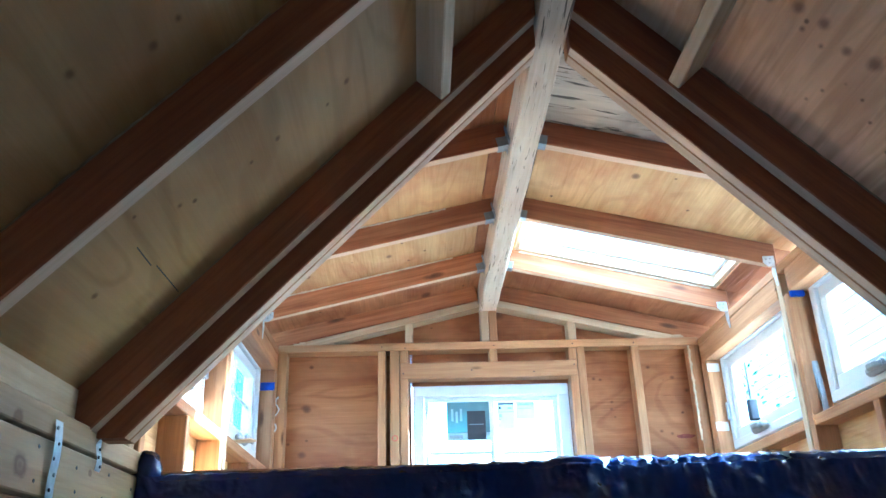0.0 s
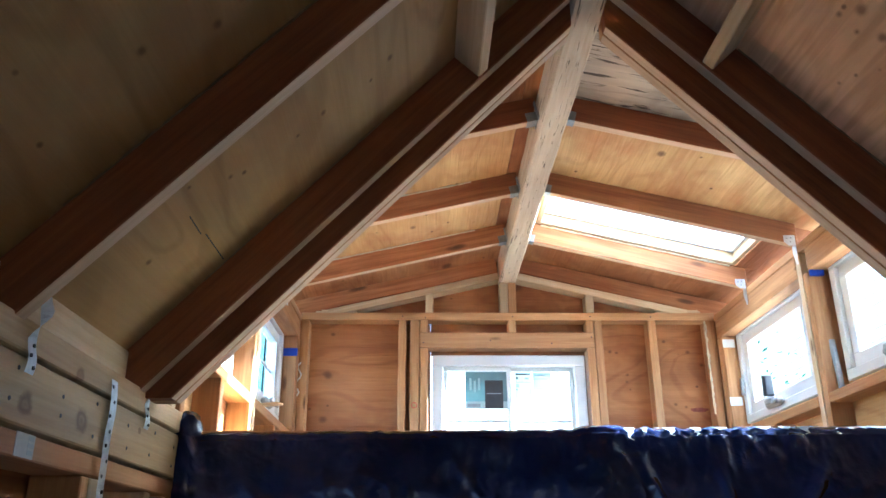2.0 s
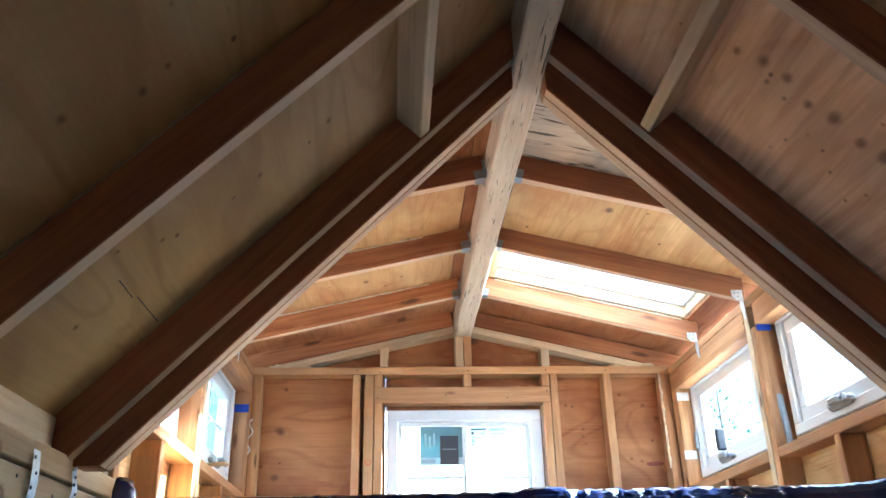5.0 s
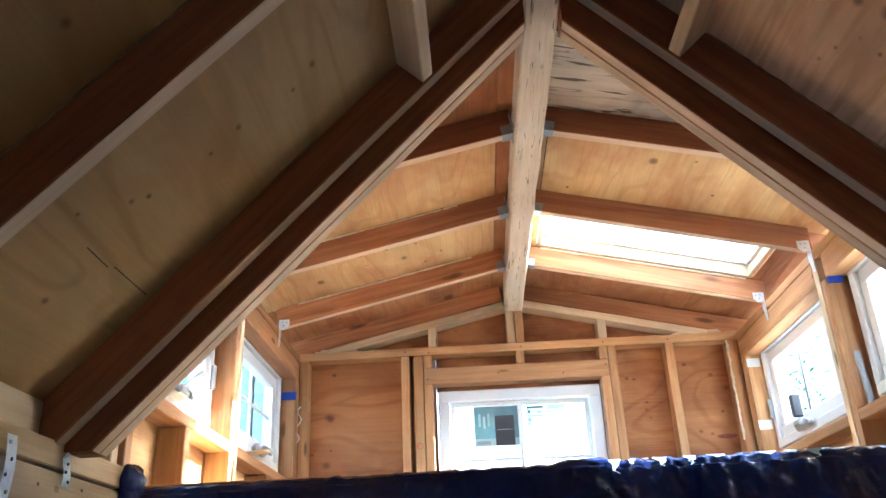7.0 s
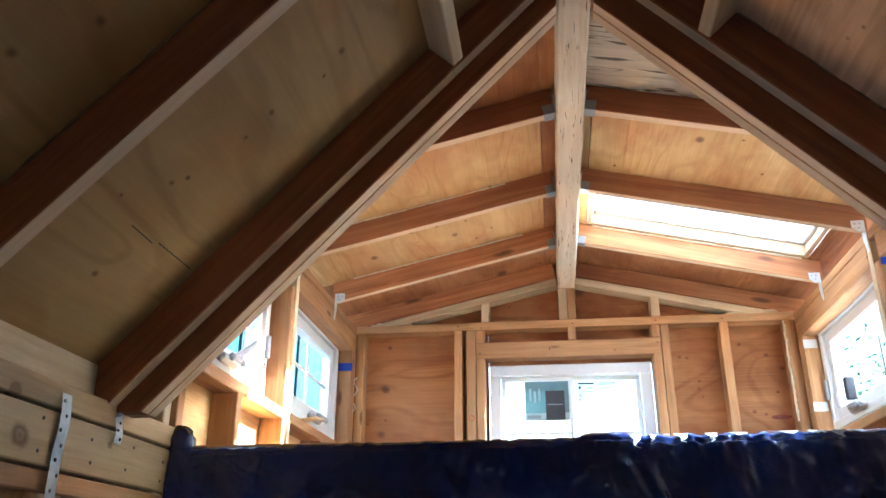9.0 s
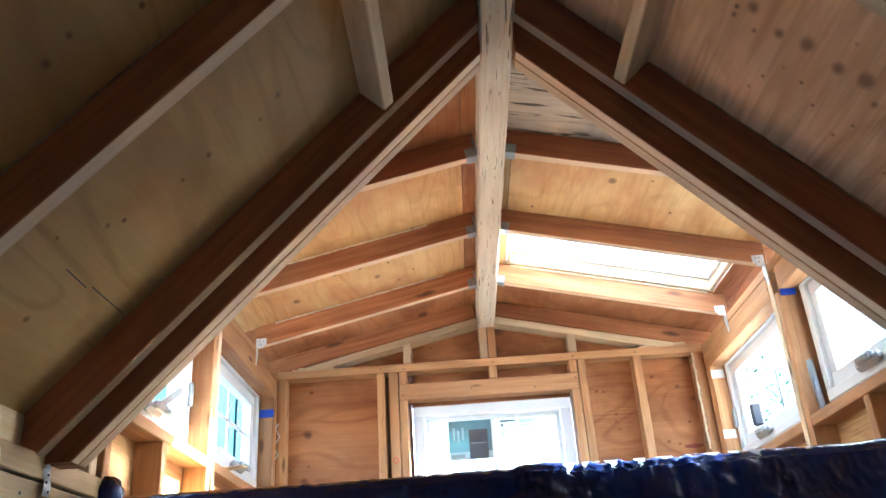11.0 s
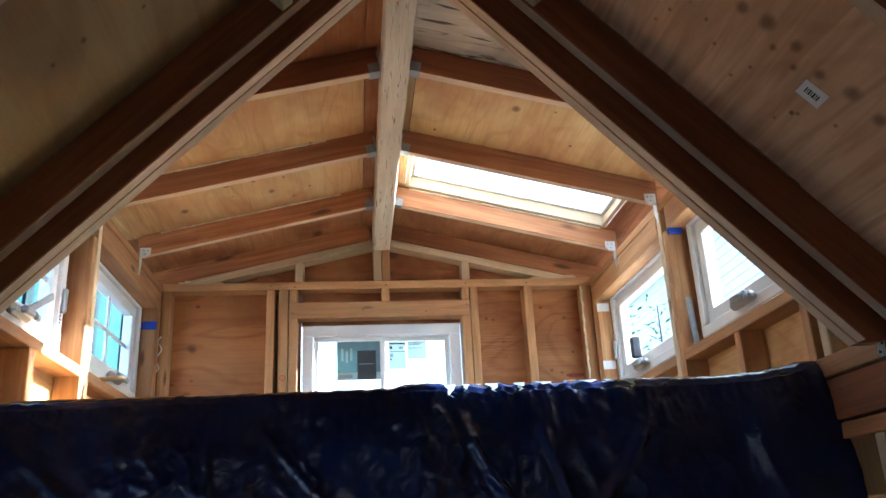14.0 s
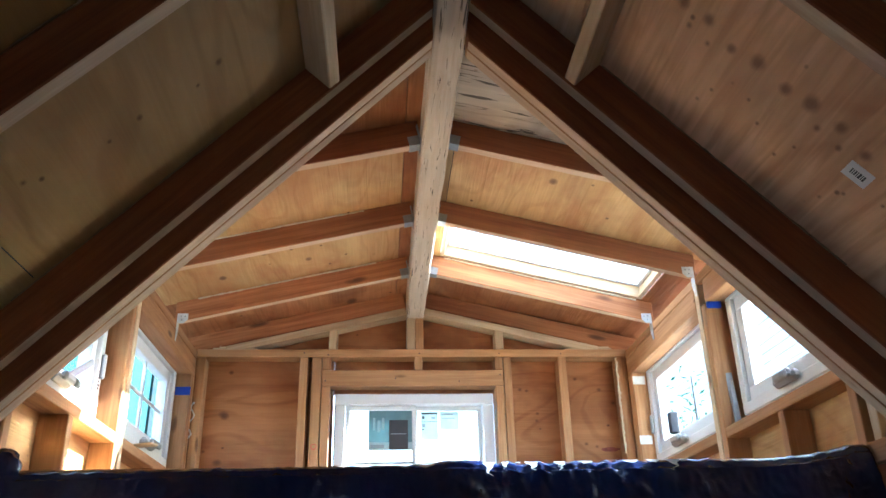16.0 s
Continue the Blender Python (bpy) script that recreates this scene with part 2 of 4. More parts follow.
M_BATTEN = plain("slate_battens", (0.010, 0.021, 0.024), 0.8, spec=0.1, grain=0.12, scale=3)
M_SHINGLE = plain("charcoal_boards", (0.012, 0.013, 0.014), 0.9, grain=0.3, scale=20, relief=0.6)
M_GROUND = plain("pale_bounce_ground", (0.48, 0.45, 0.40), 0.95, grain=0.3, scale=8, relief=0.8)


def backlit_paper(name, color):
    """Thin printed paper on a pane: part of the daylight comes through it."""
    m, nt, b = node_material(name, 0.7)
    n = noise_tex(nt, mapped(nt, (1, 1, 1)), 25, 3)
    col = ramp(nt, n, [(0.3, tuple(c * 0.85 for c in color)), (0.7, color)])
    nt.links.new(col, b.inputs["Base Color"])
    t = nt.nodes.new("ShaderNodeBsdfTranslucent")
    nt.links.new(col, t.inputs["Color"])
    mx = nt.nodes.new("ShaderNodeMixShader")
    mx.inputs[0].default_value = 0.4
    nt.links.new(b.outputs[0], mx.inputs[1])
    nt.links.new(t.outputs[0], mx.inputs[2])
    nt.links.new(mx.outputs[0], nt.nodes["Material Output"].inputs["Surface"])
    return m


M_THIN_WHITE = backlit_paper("thin_white_paper", (0.62, 0.74, 0.76))
M_THIN_BLUE = backlit_paper("thin_blue_paper", (0.24, 0.37, 0.40))


def glass_material():
    m, nt, b = node_material("window_glass", 0.0, spec=0.5)
    b.inputs["Base Color"].default_value = (0.97, 0.99, 0.98, 1)
    b.inputs["Transmission Weight"].default_value = 1.0
    b.inputs["IOR"].default_value = 1.05
    return m


def tarp_material():
    m, nt, b = node_material("woven_tarp", 0.24, spec=0.6)
    v = mapped(nt, (1, 1, 1), False)
    big = noise_tex(nt, v, 3.0, 4)
    col = ramp(nt, big, [(0.3, (0.004, 0.010, 0.050)), (0.7, (0.008, 0.020, 0.110))])
    nt.links.new(col, b.inputs["Base Color"])
    patch = ramp(nt, noise_tex(nt, v, 5.0, 2), [(0.36, (0.35, 0.35, 0.35)), (0.60, (1, 1, 1))])
    total = None
    for scale, amount in ((30.0, 0.4), (75.0, 0.3)):
        cr = nt.nodes.new("ShaderNodeTexNoise")
        cr.noise_type = "RIDGED_MULTIFRACTAL"
        cr.inputs["Scale"].default_value = scale
        cr.inputs["Detail"].default_value = 1.5
        cr.inputs["Distortion"].default_value = 0.6
        nt.links.new(v, cr.inputs["Vector"])
        q = nt.nodes.new("ShaderNodeMath")
        q.operation = "MULTIPLY_ADD"
        nt.links.new(cr.outputs["Fac"], q.inputs[0])
        q.inputs[1].default_value = amount
        if total is not None:
            nt.links.new(total, q.inputs[2])
        else:
            q.inputs[2].default_value = 0.0
        total = q.outputs[0]
    masked = nt.nodes.new("ShaderNodeMath")
    masked.operation = "MULTIPLY"
    nt.links.new(total, masked.inputs[0])
    nt.links.new(patch, masked.inputs[1])
    total = masked.outputs[0]
    weave = noise_tex(nt, mapped(nt, (300, 300, 300), False), 1.0, 1)
    q = nt.nodes.new("ShaderNodeMath")
    q.operation = "MULTIPLY_ADD"
    nt.links.new(weave, q.inputs[0])
    q.inputs[1].default_value = 0.02
    nt.links.new(total, q.inputs[2])
    bump(nt, b, q.outputs[0], 0.7, 0.008)
    return m


M_GLASS = glass_material()
M_TARP = tarp_material()
M_GLINT = backlit_paper("pale_glint_plastic", (0.62, 0.70, 0.80))


# ---------------------------------------------------------------- builders
def empty(name, m=None, **tags):
    ob = new(name)
    ob.empty_display_size = 0.05
    if m is not None:
        ob.matrix_world = m
    return tagged(ob, **tags)


def link_mesh(name, bm, material, parent=None, label="", m=None):
    me = bpy.data.meshes.new(name)
    bm.to_mesh(me)
    bm.free()
    me.materials.append(material)
    ob = new(name, me)
    if m is not None:
        ob.matrix_world = m
    if parent is not None:
        base = parent.matrix_world if parent.parent is None else parent.parent.matrix_world @ parent.matrix_basis
        ob.parent = parent
        ob.matrix_basis = base.inverted() @ (m if m is not None else base)
    return tagged(ob, label=label) if label else ob


def part(name, bm, material, parent, label="", m=None):
    """One mesh under a thing; m is relative to the parent."""
    me = bpy.data.meshes.new(name)
    bm.to_mesh(me)
    bm.free()
    me.materials.append(material)
    ob = new(name, me)
    ob.parent = parent
    if m is not None:
        ob.matrix_basis = m
    return tagged(ob, label=label) if label else ob


def add_box(bm, lo, hi, bevel=0.0):
    """A box with chamfered edges."""
    r = bmesh.ops.create_cube(bm, size=1.0)
    c = [(a + b) / 2 for a, b in zip(lo, hi)]
    s = [abs(b - a) for a, b in zip(lo, hi)]
    for v in r["verts"]:
        v.co = Vector([c[k] + v.co[k] * s[k] for k in range(3)])
    if bevel > 0:
        edges = list({e for v in r["verts"] for e in v.link_edges})
        bmesh.ops.bevel(bm, geom=edges, offset=min(bevel, min(s) * 0.45), segments=1, affect="EDGES")
    return bm


def box_mesh(lo, hi, bevel=0.0):
    return add_box(bmesh.new(), lo, hi, bevel)


def wobble(bm, amount, scale=6.0, seed=0.0):
    for v in bm.verts:
        v.co += amount * Vector(noise.noise_vector(v.co * scale + Vector((seed, seed * 1.7, 0))))
    return bm


def axes(origin, x, up):
    """A pose whose local x lies along x and whose local z is as near to up as it can be."""
    x = Vector(x).normalized()
    y = Vector(up).cross(x).normalized()
    z = x.cross(y)
    m = Matrix((x, y, z)).transposed().to_4x4()
    m.translation = origin
    return m


def board(name, a, b, width, depth, material, parent, up=(0, 0, 1), label="", ends=None, bevel=0.003, edge=None, seat=None):
    """A sawn board from a to b: the centre line, its width across and its depth along up. ends: shear of the two cut ends."""
    a, b = Vector(a), Vector(b)
    n = (b - a).length
    m = axes((a + b) / 2, b - a, up)
    bm = box_mesh((-n / 2, -width / 2, -depth / 2), (n / 2, width / 2, depth / 2), bevel)
    if ends:
        for v in bm.verts:
            v.co.x += (ends[0] if v.co.x < 0 else ends[1]) * v.co.z
    if seat is not None:
        inv = m.inverted()
        bmesh.ops.bisect_plane(bm, geom=bm.verts[:] + bm.edges[:] + bm.faces[:], plane_co=inv @ Vector((0, 0, seat)), plane_no=inv.to_3x3() @ Vector((0, 0, 1)), clear_inner=True)
        bmesh.ops.holes_fill(bm, edges=[e for e in bm.edges if e.is_boundary])
    ob = link_mesh(name, bm, material, parent, label, m)
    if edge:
        # downward faces take the paler fir, with light from below in its colour
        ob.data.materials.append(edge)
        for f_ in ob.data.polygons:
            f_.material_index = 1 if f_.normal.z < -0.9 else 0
    return ob


def box(name, lo, hi, material, parent=None, label="", bevel=0.003, along="x"):
    """An upright box between two corners, its grain along the axis named."""
    lo, hi = Vector(lo), Vector(hi)
    c, s = (lo + hi) / 2, hi - lo
    x = {"x": (1, 0, 0), "y": (0, 1, 0), "z": (0, 0, 1)}[along]
    up = (1, 0, 0) if along == "z" else (0, 0, 1)
    m = axes(c, x, up)
    inv = m.to_3x3().inverted()
    h = inv @ (s / 2)
    h = Vector([abs(v) for v in h])
    return link_mesh(name, box_mesh(-h, h, bevel), material, parent, label, m)


# ---------------------------------------------------------------- the plan
XW = 1.09            # inner face of the side walls' studs
XO = XW + 0.089      # outer face of the studs
Y_FAR = 0.0          # inner face of the far wall's studs
Y_BACK = -5.6        # inner face of the wall behind
Z_BEAM = 3.0
PITCH = 1.05         # rise over run of the main roof
LOW = 3.006          # undersides of the doubled rafters
DORM, DPITCH = 3.067, 0.23
BASE = {-1: 3.078, 1: 3.104}       # undersides of the main rafters at the ridge line, west and east
DEPTH = {-1: 0.092, 1: 0.105}      # and their depths
DBASE = {-1: 3.060, 1: 3.067}      # undersides of the dormer rafters
Y_DORMER = -2.224    # where the dormer ends and the main roof begins
RAFTER_Y = (-1.615, -1.017, -0.456)
DORM_H = 0.093
cs = 1 / math.sqrt(1 + PITCH * PITCH)
Z_PLATE = 1.966
XP = 1.066            # inner face of the main walls' plates

# ---------------------------------------------------------------- ridge beam
ridge = empty("ridge_beam", kind="structure", label="rough pale timber ridge beam with dark insect marks", category="beam")
bm = box_mesh((-2.83, -0.0445, -0.095), (2.855, 0.0445, 0.095), 0.006)
bmesh.ops.subdivide_edges(bm, edges=[e for e in bm.edges if e.calc_length() > 1], cuts=70)
wobble(bm, 0.0035, 9.0)
link_mesh("beam", bm, M_BEAM, ridge, m=axes((0, -2.77, Z_BEAM + 0.095), (0, 1, 0), (0, 0, 1)))

# ---------------------------------------------------------------- main roof
sides = ((-1, "west"), (1, "east"))
main_roof = {}
for sx, side in sides:
    roof = main_roof[sx] = empty(f"roof_{side}", kind="structure", label="steep plywood roof slope on fir rafters", category="roof")
    nrm = Vector((sx * PITCH, 0, 1)).normalized()
    along = Vector((sx, 0, -PITCH)).normalized()

    def rafter(y, base, width, name="rafter", label="", depth=DEPTH[sx], material=M_RAFTER, x1=1.3, seat=None):
        x0 = 0.0455
        h = depth / 2 / cs
        a = Vector((sx * x0, y, base - PITCH * x0 + h))
        b = Vector((sx * x1, y, base - PITCH * x1 + h))
        return board(name, a, b, width, depth, material, roof, nrm, label, ends=(-PITCH, 0), edge=M_LIT_UNDERSIDE, seat=seat)

    near = -2.909 if sx < 0 else -2.944
    for y in (near, -3.51, -4.12, -4.73, -5.34):
        rafter(y, BASE[sx], 0.038)
    rafter(-2.321, BASE[sx], 0.038)
    rafter(-2.281, LOW, 0.037, "doubled_rafter", "fir rafter of a doubled pair at the dormer's edge", depth=0.150, seat=1.948)
    rafter(-2.243, LOW, 0.037, "doubled_rafter", "pale fir rafter of a doubled pair at the dormer's edge", depth=0.150, material=M_STUD, seat=1.948)
    # blocking behind the sheets' joint
    for y0, y1 in ((near + 0.02, -2.341), (-3.49, near - 0.02), (-4.10, -3.53), (-4.71, -4.14)):
        x = sx * 0.289
        c = Vector((x, 0, BASE[sx] - PITCH * abs(x))) + nrm * (DEPTH[sx] / 2 + 0.001)
        board("blocking", c + Vector((0, y0, 0)), c + Vector((0, y1, 0)), 0.036, DEPTH[sx] - 0.004, M_PALE, roof, nrm)
    # blocks between the rafters' heels
    for y0, y1 in ((near + 0.02, -2.341), (-3.49, near - 0.02), (-4.10, -3.53), (-4.71, -4.14), (-5.32, -4.75)):
        box("heel_block", (min(sx * 1.10, sx * 1.138), y0, Z_PLATE + 0.001), (max(sx * 1.10, sx * 1.138), y1, 2.045 if sx < 0 else 2.072), M_PALE, roof, along="y")

# ---------------------------------------------------------------- dormer roof
dorm = {}
for sx, side in sides:
    roof = dorm[sx] = empty(f"dormer_roof_{side}", kind="structure", label="low plywood dormer roof on fir rafters", category="roof")
    dn = Vector((sx * DPITCH, 0, 1)).normalized()
    for k, y in enumerate(RAFTER_Y):
        x0, x1 = 0.047, XW - 0.004
        h = DORM_H / 2
        a = Vector((sx * x0, y, DBASE[sx] - DPITCH * x0)) + dn * h
        b = Vector((sx * x1, y, DBASE[sx] - DPITCH * x1)) + dn * h
        r = board("rafter", a, b, 0.038, DORM_H, M_LOFT if k else M_RAFTER, roof, dn, ends=(-DPITCH, -DPITCH), edge=M_LIT_UNDERSIDE)
    # rafter on the end wall's sloping plate
    x0, x1 = 0.047, XO
    a = Vector((sx * x0, 0.03, DORM - DPITCH * x0)) + dn * 0.046
    b = Vector((sx * x1, 0.03, DORM - DPITCH * x1)) + dn * 0.046
    board("end_rafter", a, b, 0.038, 0.084, M_LOFT, roof, dn)


def hanger(parent, x, y, z, sx):
    """A pressed steel joist hanger: a seat, two cheeks and two nailing flanges against x."""
    bm = bmesh.new()
    L, H, t = 0.038, 0.062, 0.0016
    add_box(bm, (0, -0.021, -t), (L, 0.021, 0))
    for s in (-1, 1):
        add_box(bm, (0, s * 0.0208 - t / 2, 0), (L, s * 0.0208 + t / 2, H * 0.55))
        add_box(bm, (-0.002, s * 0.021, -0.002), (0, s * 0.048, H))
        for k in range(3):
            r = bmesh.ops.create_cone(bm, cap_ends=True, segments=7, radius1=0.004, radius2=0.003, depth=0.003)
            for v in r["verts"]:
                v.co = Vector((v.co.z + 0.001, v.co.x + s * 0.035, v.co.y + 0.012 + 0.024 * k))
    m = axes((x, y, z), (sx, 0, -DPITCH * 0.999), (0, 0, 1))
    return link_mesh("joist_hanger", bm, M_STEEL, parent, "galvanised steel hanger", m)


def tie(parent, x, y, z, sx, up=0.045, down=0.105, width=0.030, twist=78):
    """A punched steel tie: flat on the wall below, twisted a quarter turn to lie along the rafter's side above."""
    bm = bmesh.new()
    n = 14
    rows = []
    for k in range(n + 1):
        q = k / n
        h = -down + (up + down) * q
        turn = math.radians(twist) * min(1.0, max(0.0, (q - 0.45) / 0.35))
        half = width / 2 * (1 - 0.45 * max(0.0, q - 0.7) / 0.3)
        mid = Vector((-0.012 * math.sin(turn), 0, h))
        side_ = Vector((math.sin(turn), math.cos(turn), 0))
        rows.append([bm.verts.new(mid + side_ * half * w_ + Vector((-0.003 - 0.003 * math.sin(q * 11), 0, 0))) for w_ in (-1, 1)])
    for k in range(n):
        bm.faces.new((rows[k][0], rows[k][1], rows[k + 1][1], rows[k + 1][0]))
    bmesh.ops.solidify(bm, geom=bm.faces[:], thickness=0.0014)
    if sx < 0:
        for v in bm.verts:
            v.co.x = -v.co.x
        bmesh.ops.reverse_faces(bm, faces=bm.faces)
    ob = link_mesh("rafter_tie", bm, M_ZINC, parent, "punched galvanised steel tie", pose(x, y, z))
    k = 0
    while 0.010 + 0.018 * k < 0.45 * (up + down):
        q = (0.010 + 0.018 * k) / (up + down)
        bm = bmesh.new()
        bmesh.ops.create_cone(bm, cap_ends=True, segments=8, radius1=0.0036, radius2=0.0034, depth=0.0024)
        part("nail_hole", bm, M_INK, ob, m=pose(-sx * (0.0042 + 0.003 * math.sin(q * 11)), (0.006, -0.007)[k % 2], -down + 0.010 + 0.018 * k, 0, 90, 0))
        k += 1
    return ob


def gusset_tie(parent, x, y, z, sx):
    """A bent steel tie: a tapered plate on the rafter's side and a flange running down the wall plate."""
    bm = bmesh.new()

    def slab(front, step):
        lo = [bm.verts.new(p) for p in front]
        hi = [bm.verts.new(Vector(p) + step) for p in front]
        bm.faces.new(lo), bm.faces.new(hi[::-1])
        for k in range(len(lo)):
            bm.faces.new((lo[k], hi[k], hi[(k + 1) % len(lo)], lo[(k + 1) % len(lo)]))

    slab([(sx * px, -0.0016, pz) for px, pz in ((-0.048, 0.040), (-0.002, 0.040), (-0.002, -0.006), (-0.030, -0.006), (-0.048, 0.012))], Vector((0, 0.0014, 0)))
    slab([(-sx * 0.0016, py, pz) for py, pz in ((0.0, 0.040), (0.034, 0.030), (0.036, -0.030), (0.014, -0.085), (0.0, -0.085))], Vector((sx * 0.0014, 0, 0)))
    bmesh.ops.recalc_face_normals(bm, faces=bm.faces)
    ob = link_mesh("rafter_tie", bm, M_ZINC, parent, "bent galvanised steel tie", pose(x, y, z))
    for px, pz in ((-0.035, 0.026), (-0.018, 0.028), (-0.022, 0.010)):
        bm = bmesh.new()
        bmesh.ops.create_cone(bm, cap_ends=True, segments=8, radius1=0.0034, radius2=0.0030, depth=0.003)
        part("nail", bm, M_STEEL, ob, m=pose(sx * px, -0.002, pz, 90, 0, 0))
    return ob


for sx, side in sides:
    for y in RAFTER_Y:
        hanger(dorm[sx], sx * 0.047, y, DBASE[sx] - DPITCH * 0.047 - 0.001, sx)
        gusset_tie(dorm[sx], sx * (XW - 0.004), y - 0.0205, DBASE[sx] - DPITCH * 1.08 - 0.002, sx)

# ---------------------------------------------------------------- skylight
SKY_X, SKY_Y = (0.10, 1.045), (-0.996, -0.478)
dn = Vector((DPITCH, 0, 1)).normalized()
da = Vector((1, 0, -DPITCH)).normalized()
slope = axes((0, 0, DORM + DORM_H * math.sqrt(1 + DPITCH ** 2)), da, dn)
skylight = empty("skylight", slope, label="pine-lined roof skylight with a bright clear pane", category="skylight")
su = math.sqrt(1 + DPITCH ** 2)
u0, u1 = SKY_X[0] * su, SKY_X[1] * su
v0, v1 = SKY_Y


def sky_part(name, lo, hi, mat, label="", bevel=0.002, along="x"):
    c = (Vector(lo) + Vector(hi)) / 2
    h = (Vector(hi) - Vector(lo)) / 2
    m = Matrix.Translation(c)
    if along == "y":
        m = m @ pose(0, 0, 0, 0, 0, 90)
        h = Vector((h.y, h.x, h.z))
    return part(name, box_mesh(-h, h, bevel), mat, skylight, label, m)


sky_part("curb_board", (u0, v1 - 0.019, 0.003), (u1, v1, 0.085), M_PALE)
sky_part("curb_board", (u0, v0, 0.003), (u1, v0 + 0.019, 0.085), M_PALE)
sky_part("curb_board", (u0, v0 + 0.02, 0.003), (u0 + 0.019, v1 - 0.02, 0.085), M_PALE, along="y")
sky_part("curb_board", (u1 - 0.019, v0 + 0.02, 0.003), (u1, v1 - 0.02, 0.085), M_PALE, along="y")
for lo, hi in (((u0 + 0.02, v0 + 0.02, 0.055), (u1 - 0.02, v0 + 0.036, 0.080)), ((u0 + 0.02, v1 - 0.036, 0.055), (u1 - 0.02, v1 - 0.02, 0.080)),
               ((u0 + 0.02, v0 + 0.037, 0.055), (u0 + 0.036, v1 - 0.037, 0.080)), ((u1 - 0.036, v0 + 0.037, 0.055), (u1 - 0.02, v1 - 0.037, 0.080))):
    sky_part("sash", lo, hi, M_VINYL)
sp = sky_part("pane", (u0 + 0.035, v0 + 0.035, 0.0815), (u1 - 0.035, v1 - 0.035, 0.0855), M_GLASS, bevel=0)
sp.visible_shadow = False

# ---------------------------------------------------------------- windows


def casement(name, m, width, height, hinge=1, arm=False, grid=True, label="", lever=True, dark=False, printed=False):
    """A white vinyl crank window. Local x runs across, y outwards, z up from its sill; the inner face lies at y = 0."""
    w = empty(name, m, kind="structure", label=label or "white vinyl crank window with muntins", category="window")
    f, d = 0.040, 0.075

    def four(nm, x0, x1, z0, z1, t, y0, y1, mat):
        bm = bmesh.new()
        for lo, hi in (((x0, y0, z0), (x1, y1, z0 + t)), ((x0, y0, z1 - t), (x1, y1, z1)), ((x0, y0, z0 + t), (x0 + t, y1, z1 - t)), ((x1 - t, y0, z0 + t), (x1, y1, z1 - t))):
            add_box(bm, lo, hi, 0.003)
        return part(nm, bm, mat, w)

    four("window_frame", 0, width, 0, height, f, 0, d, M_VINYL)
    four("sash", f + 0.002, width - f - 0.002, f + 0.002, height - f - 0.002, 0.050, 0.016, 0.06, M_VINYL)
    g = f + 0.049
    p = part("pane", box_mesh((g, 0.036, g), (width - g, 0.040, height - g)), M_GLASS, w)
    p.visible_shadow = False
    if grid:
        part("muntin", box_mesh((g, 0.034, height / 2 - (0.009 if grid else 0.006)), (width - g, 0.043, height / 2 + (0.009 if grid else 0.006)), 0.003), M_VINYL, w)
    if grid:
        part("muntin", box_mesh((width / 2 - 0.009, 0.031, g), (width / 2 + 0.009, 0.045, height - g), 0.003), M_VINYL, w)
    # crank
    bm = bmesh.new()
    add_box(bm, (-0.075, -0.034, -0.016), (0.075, 0.0, 0.020), 0.012)
    add_box(bm, (-0.030, -0.052, -0.006), (0.070, -0.030, 0.022), 0.007)
    add_box(bm, (0.040, -0.058, -0.012), (0.072, -0.044, 0.014), 0.006)
    part("crank", bm, M_HARDWARE, w, "grey folding window crank", pose(width * 0.485, 0, 0.032))
    if dark:
        part("crank_lever", box_mesh((-0.016, -0.050, 0.0), (0.016, -0.008, 0.095), 0.005), M_INK, w, "dark raised lever", pose(width * 0.47, 0, 0.068))
    if arm:
        bm = bmesh.new()
        add_box(bm, (0.0, -0.006, -0.012), (0.20, 0.003, 0.012), 0.003)
        part("crank_arm", bm, M_HARDWARE, w, "grey opener arm", pose(width * 0.5 + 0.03, -0.028, 0.055, 0, -28, 0))
    if lever:
        bm = box_mesh((-0.010, -0.016, -0.045), (0.010, 0.0, 0.045), 0.005)
        part("lock_lever", bm, M_HARDWARE, w, "grey sash lock", pose(0.022 if hinge > 0 else width - 0.022, 0.0, height * 0.38))
    if printed:
        for k in range(6):
            part("print", box_mesh((width - 0.034, -0.0008, 0.10 + 0.012 * k), (width - 0.034 + (0.012, 0.016, 0.009)[k % 3], -0.0002, 0.107 + 0.012 * k)), M_INK, w)
    return w


W_Z0, W_Z1 = 2.232, 2.714
XF = 1.158
# east: local x runs towards -y ... outwards is +x
east_face = lambda y, z: Matrix(((0, 1, 0, XF), (-1, 0, 0, y), (0, 0, 1, z), (0, 0, 0, 1)))
west_face = lambda y, z: Matrix(((0, -1, 0, -XF), (1, 0, 0, y), (0, 0, 1, z), (0, 0, 0, 1)))
casement("window_1", east_face(-0.085, W_Z0), 0.80, W_Z1 - W_Z0, hinge=1, grid=False, dark=True, label="white vinyl crank window beside the end wall, overexposed")
casement("window_2", east_face(-1.115, W_Z0), 0.80, W_Z1 - W_Z0, hinge=-1, grid=False, label="white vinyl crank window behind the doubled rafter")
casement("window_3", west_face(-0.885, W_Z0), 0.80, W_Z1 - W_Z0, hinge=1, label="white vinyl crank window with muntins beside the end wall")
casement("window_4", west_face(-1.915, W_Z0), 0.80, W_Z1 - W_Z0, hinge=-1, arm=True, printed=True, label="white vinyl crank window with its opener arm folded out")

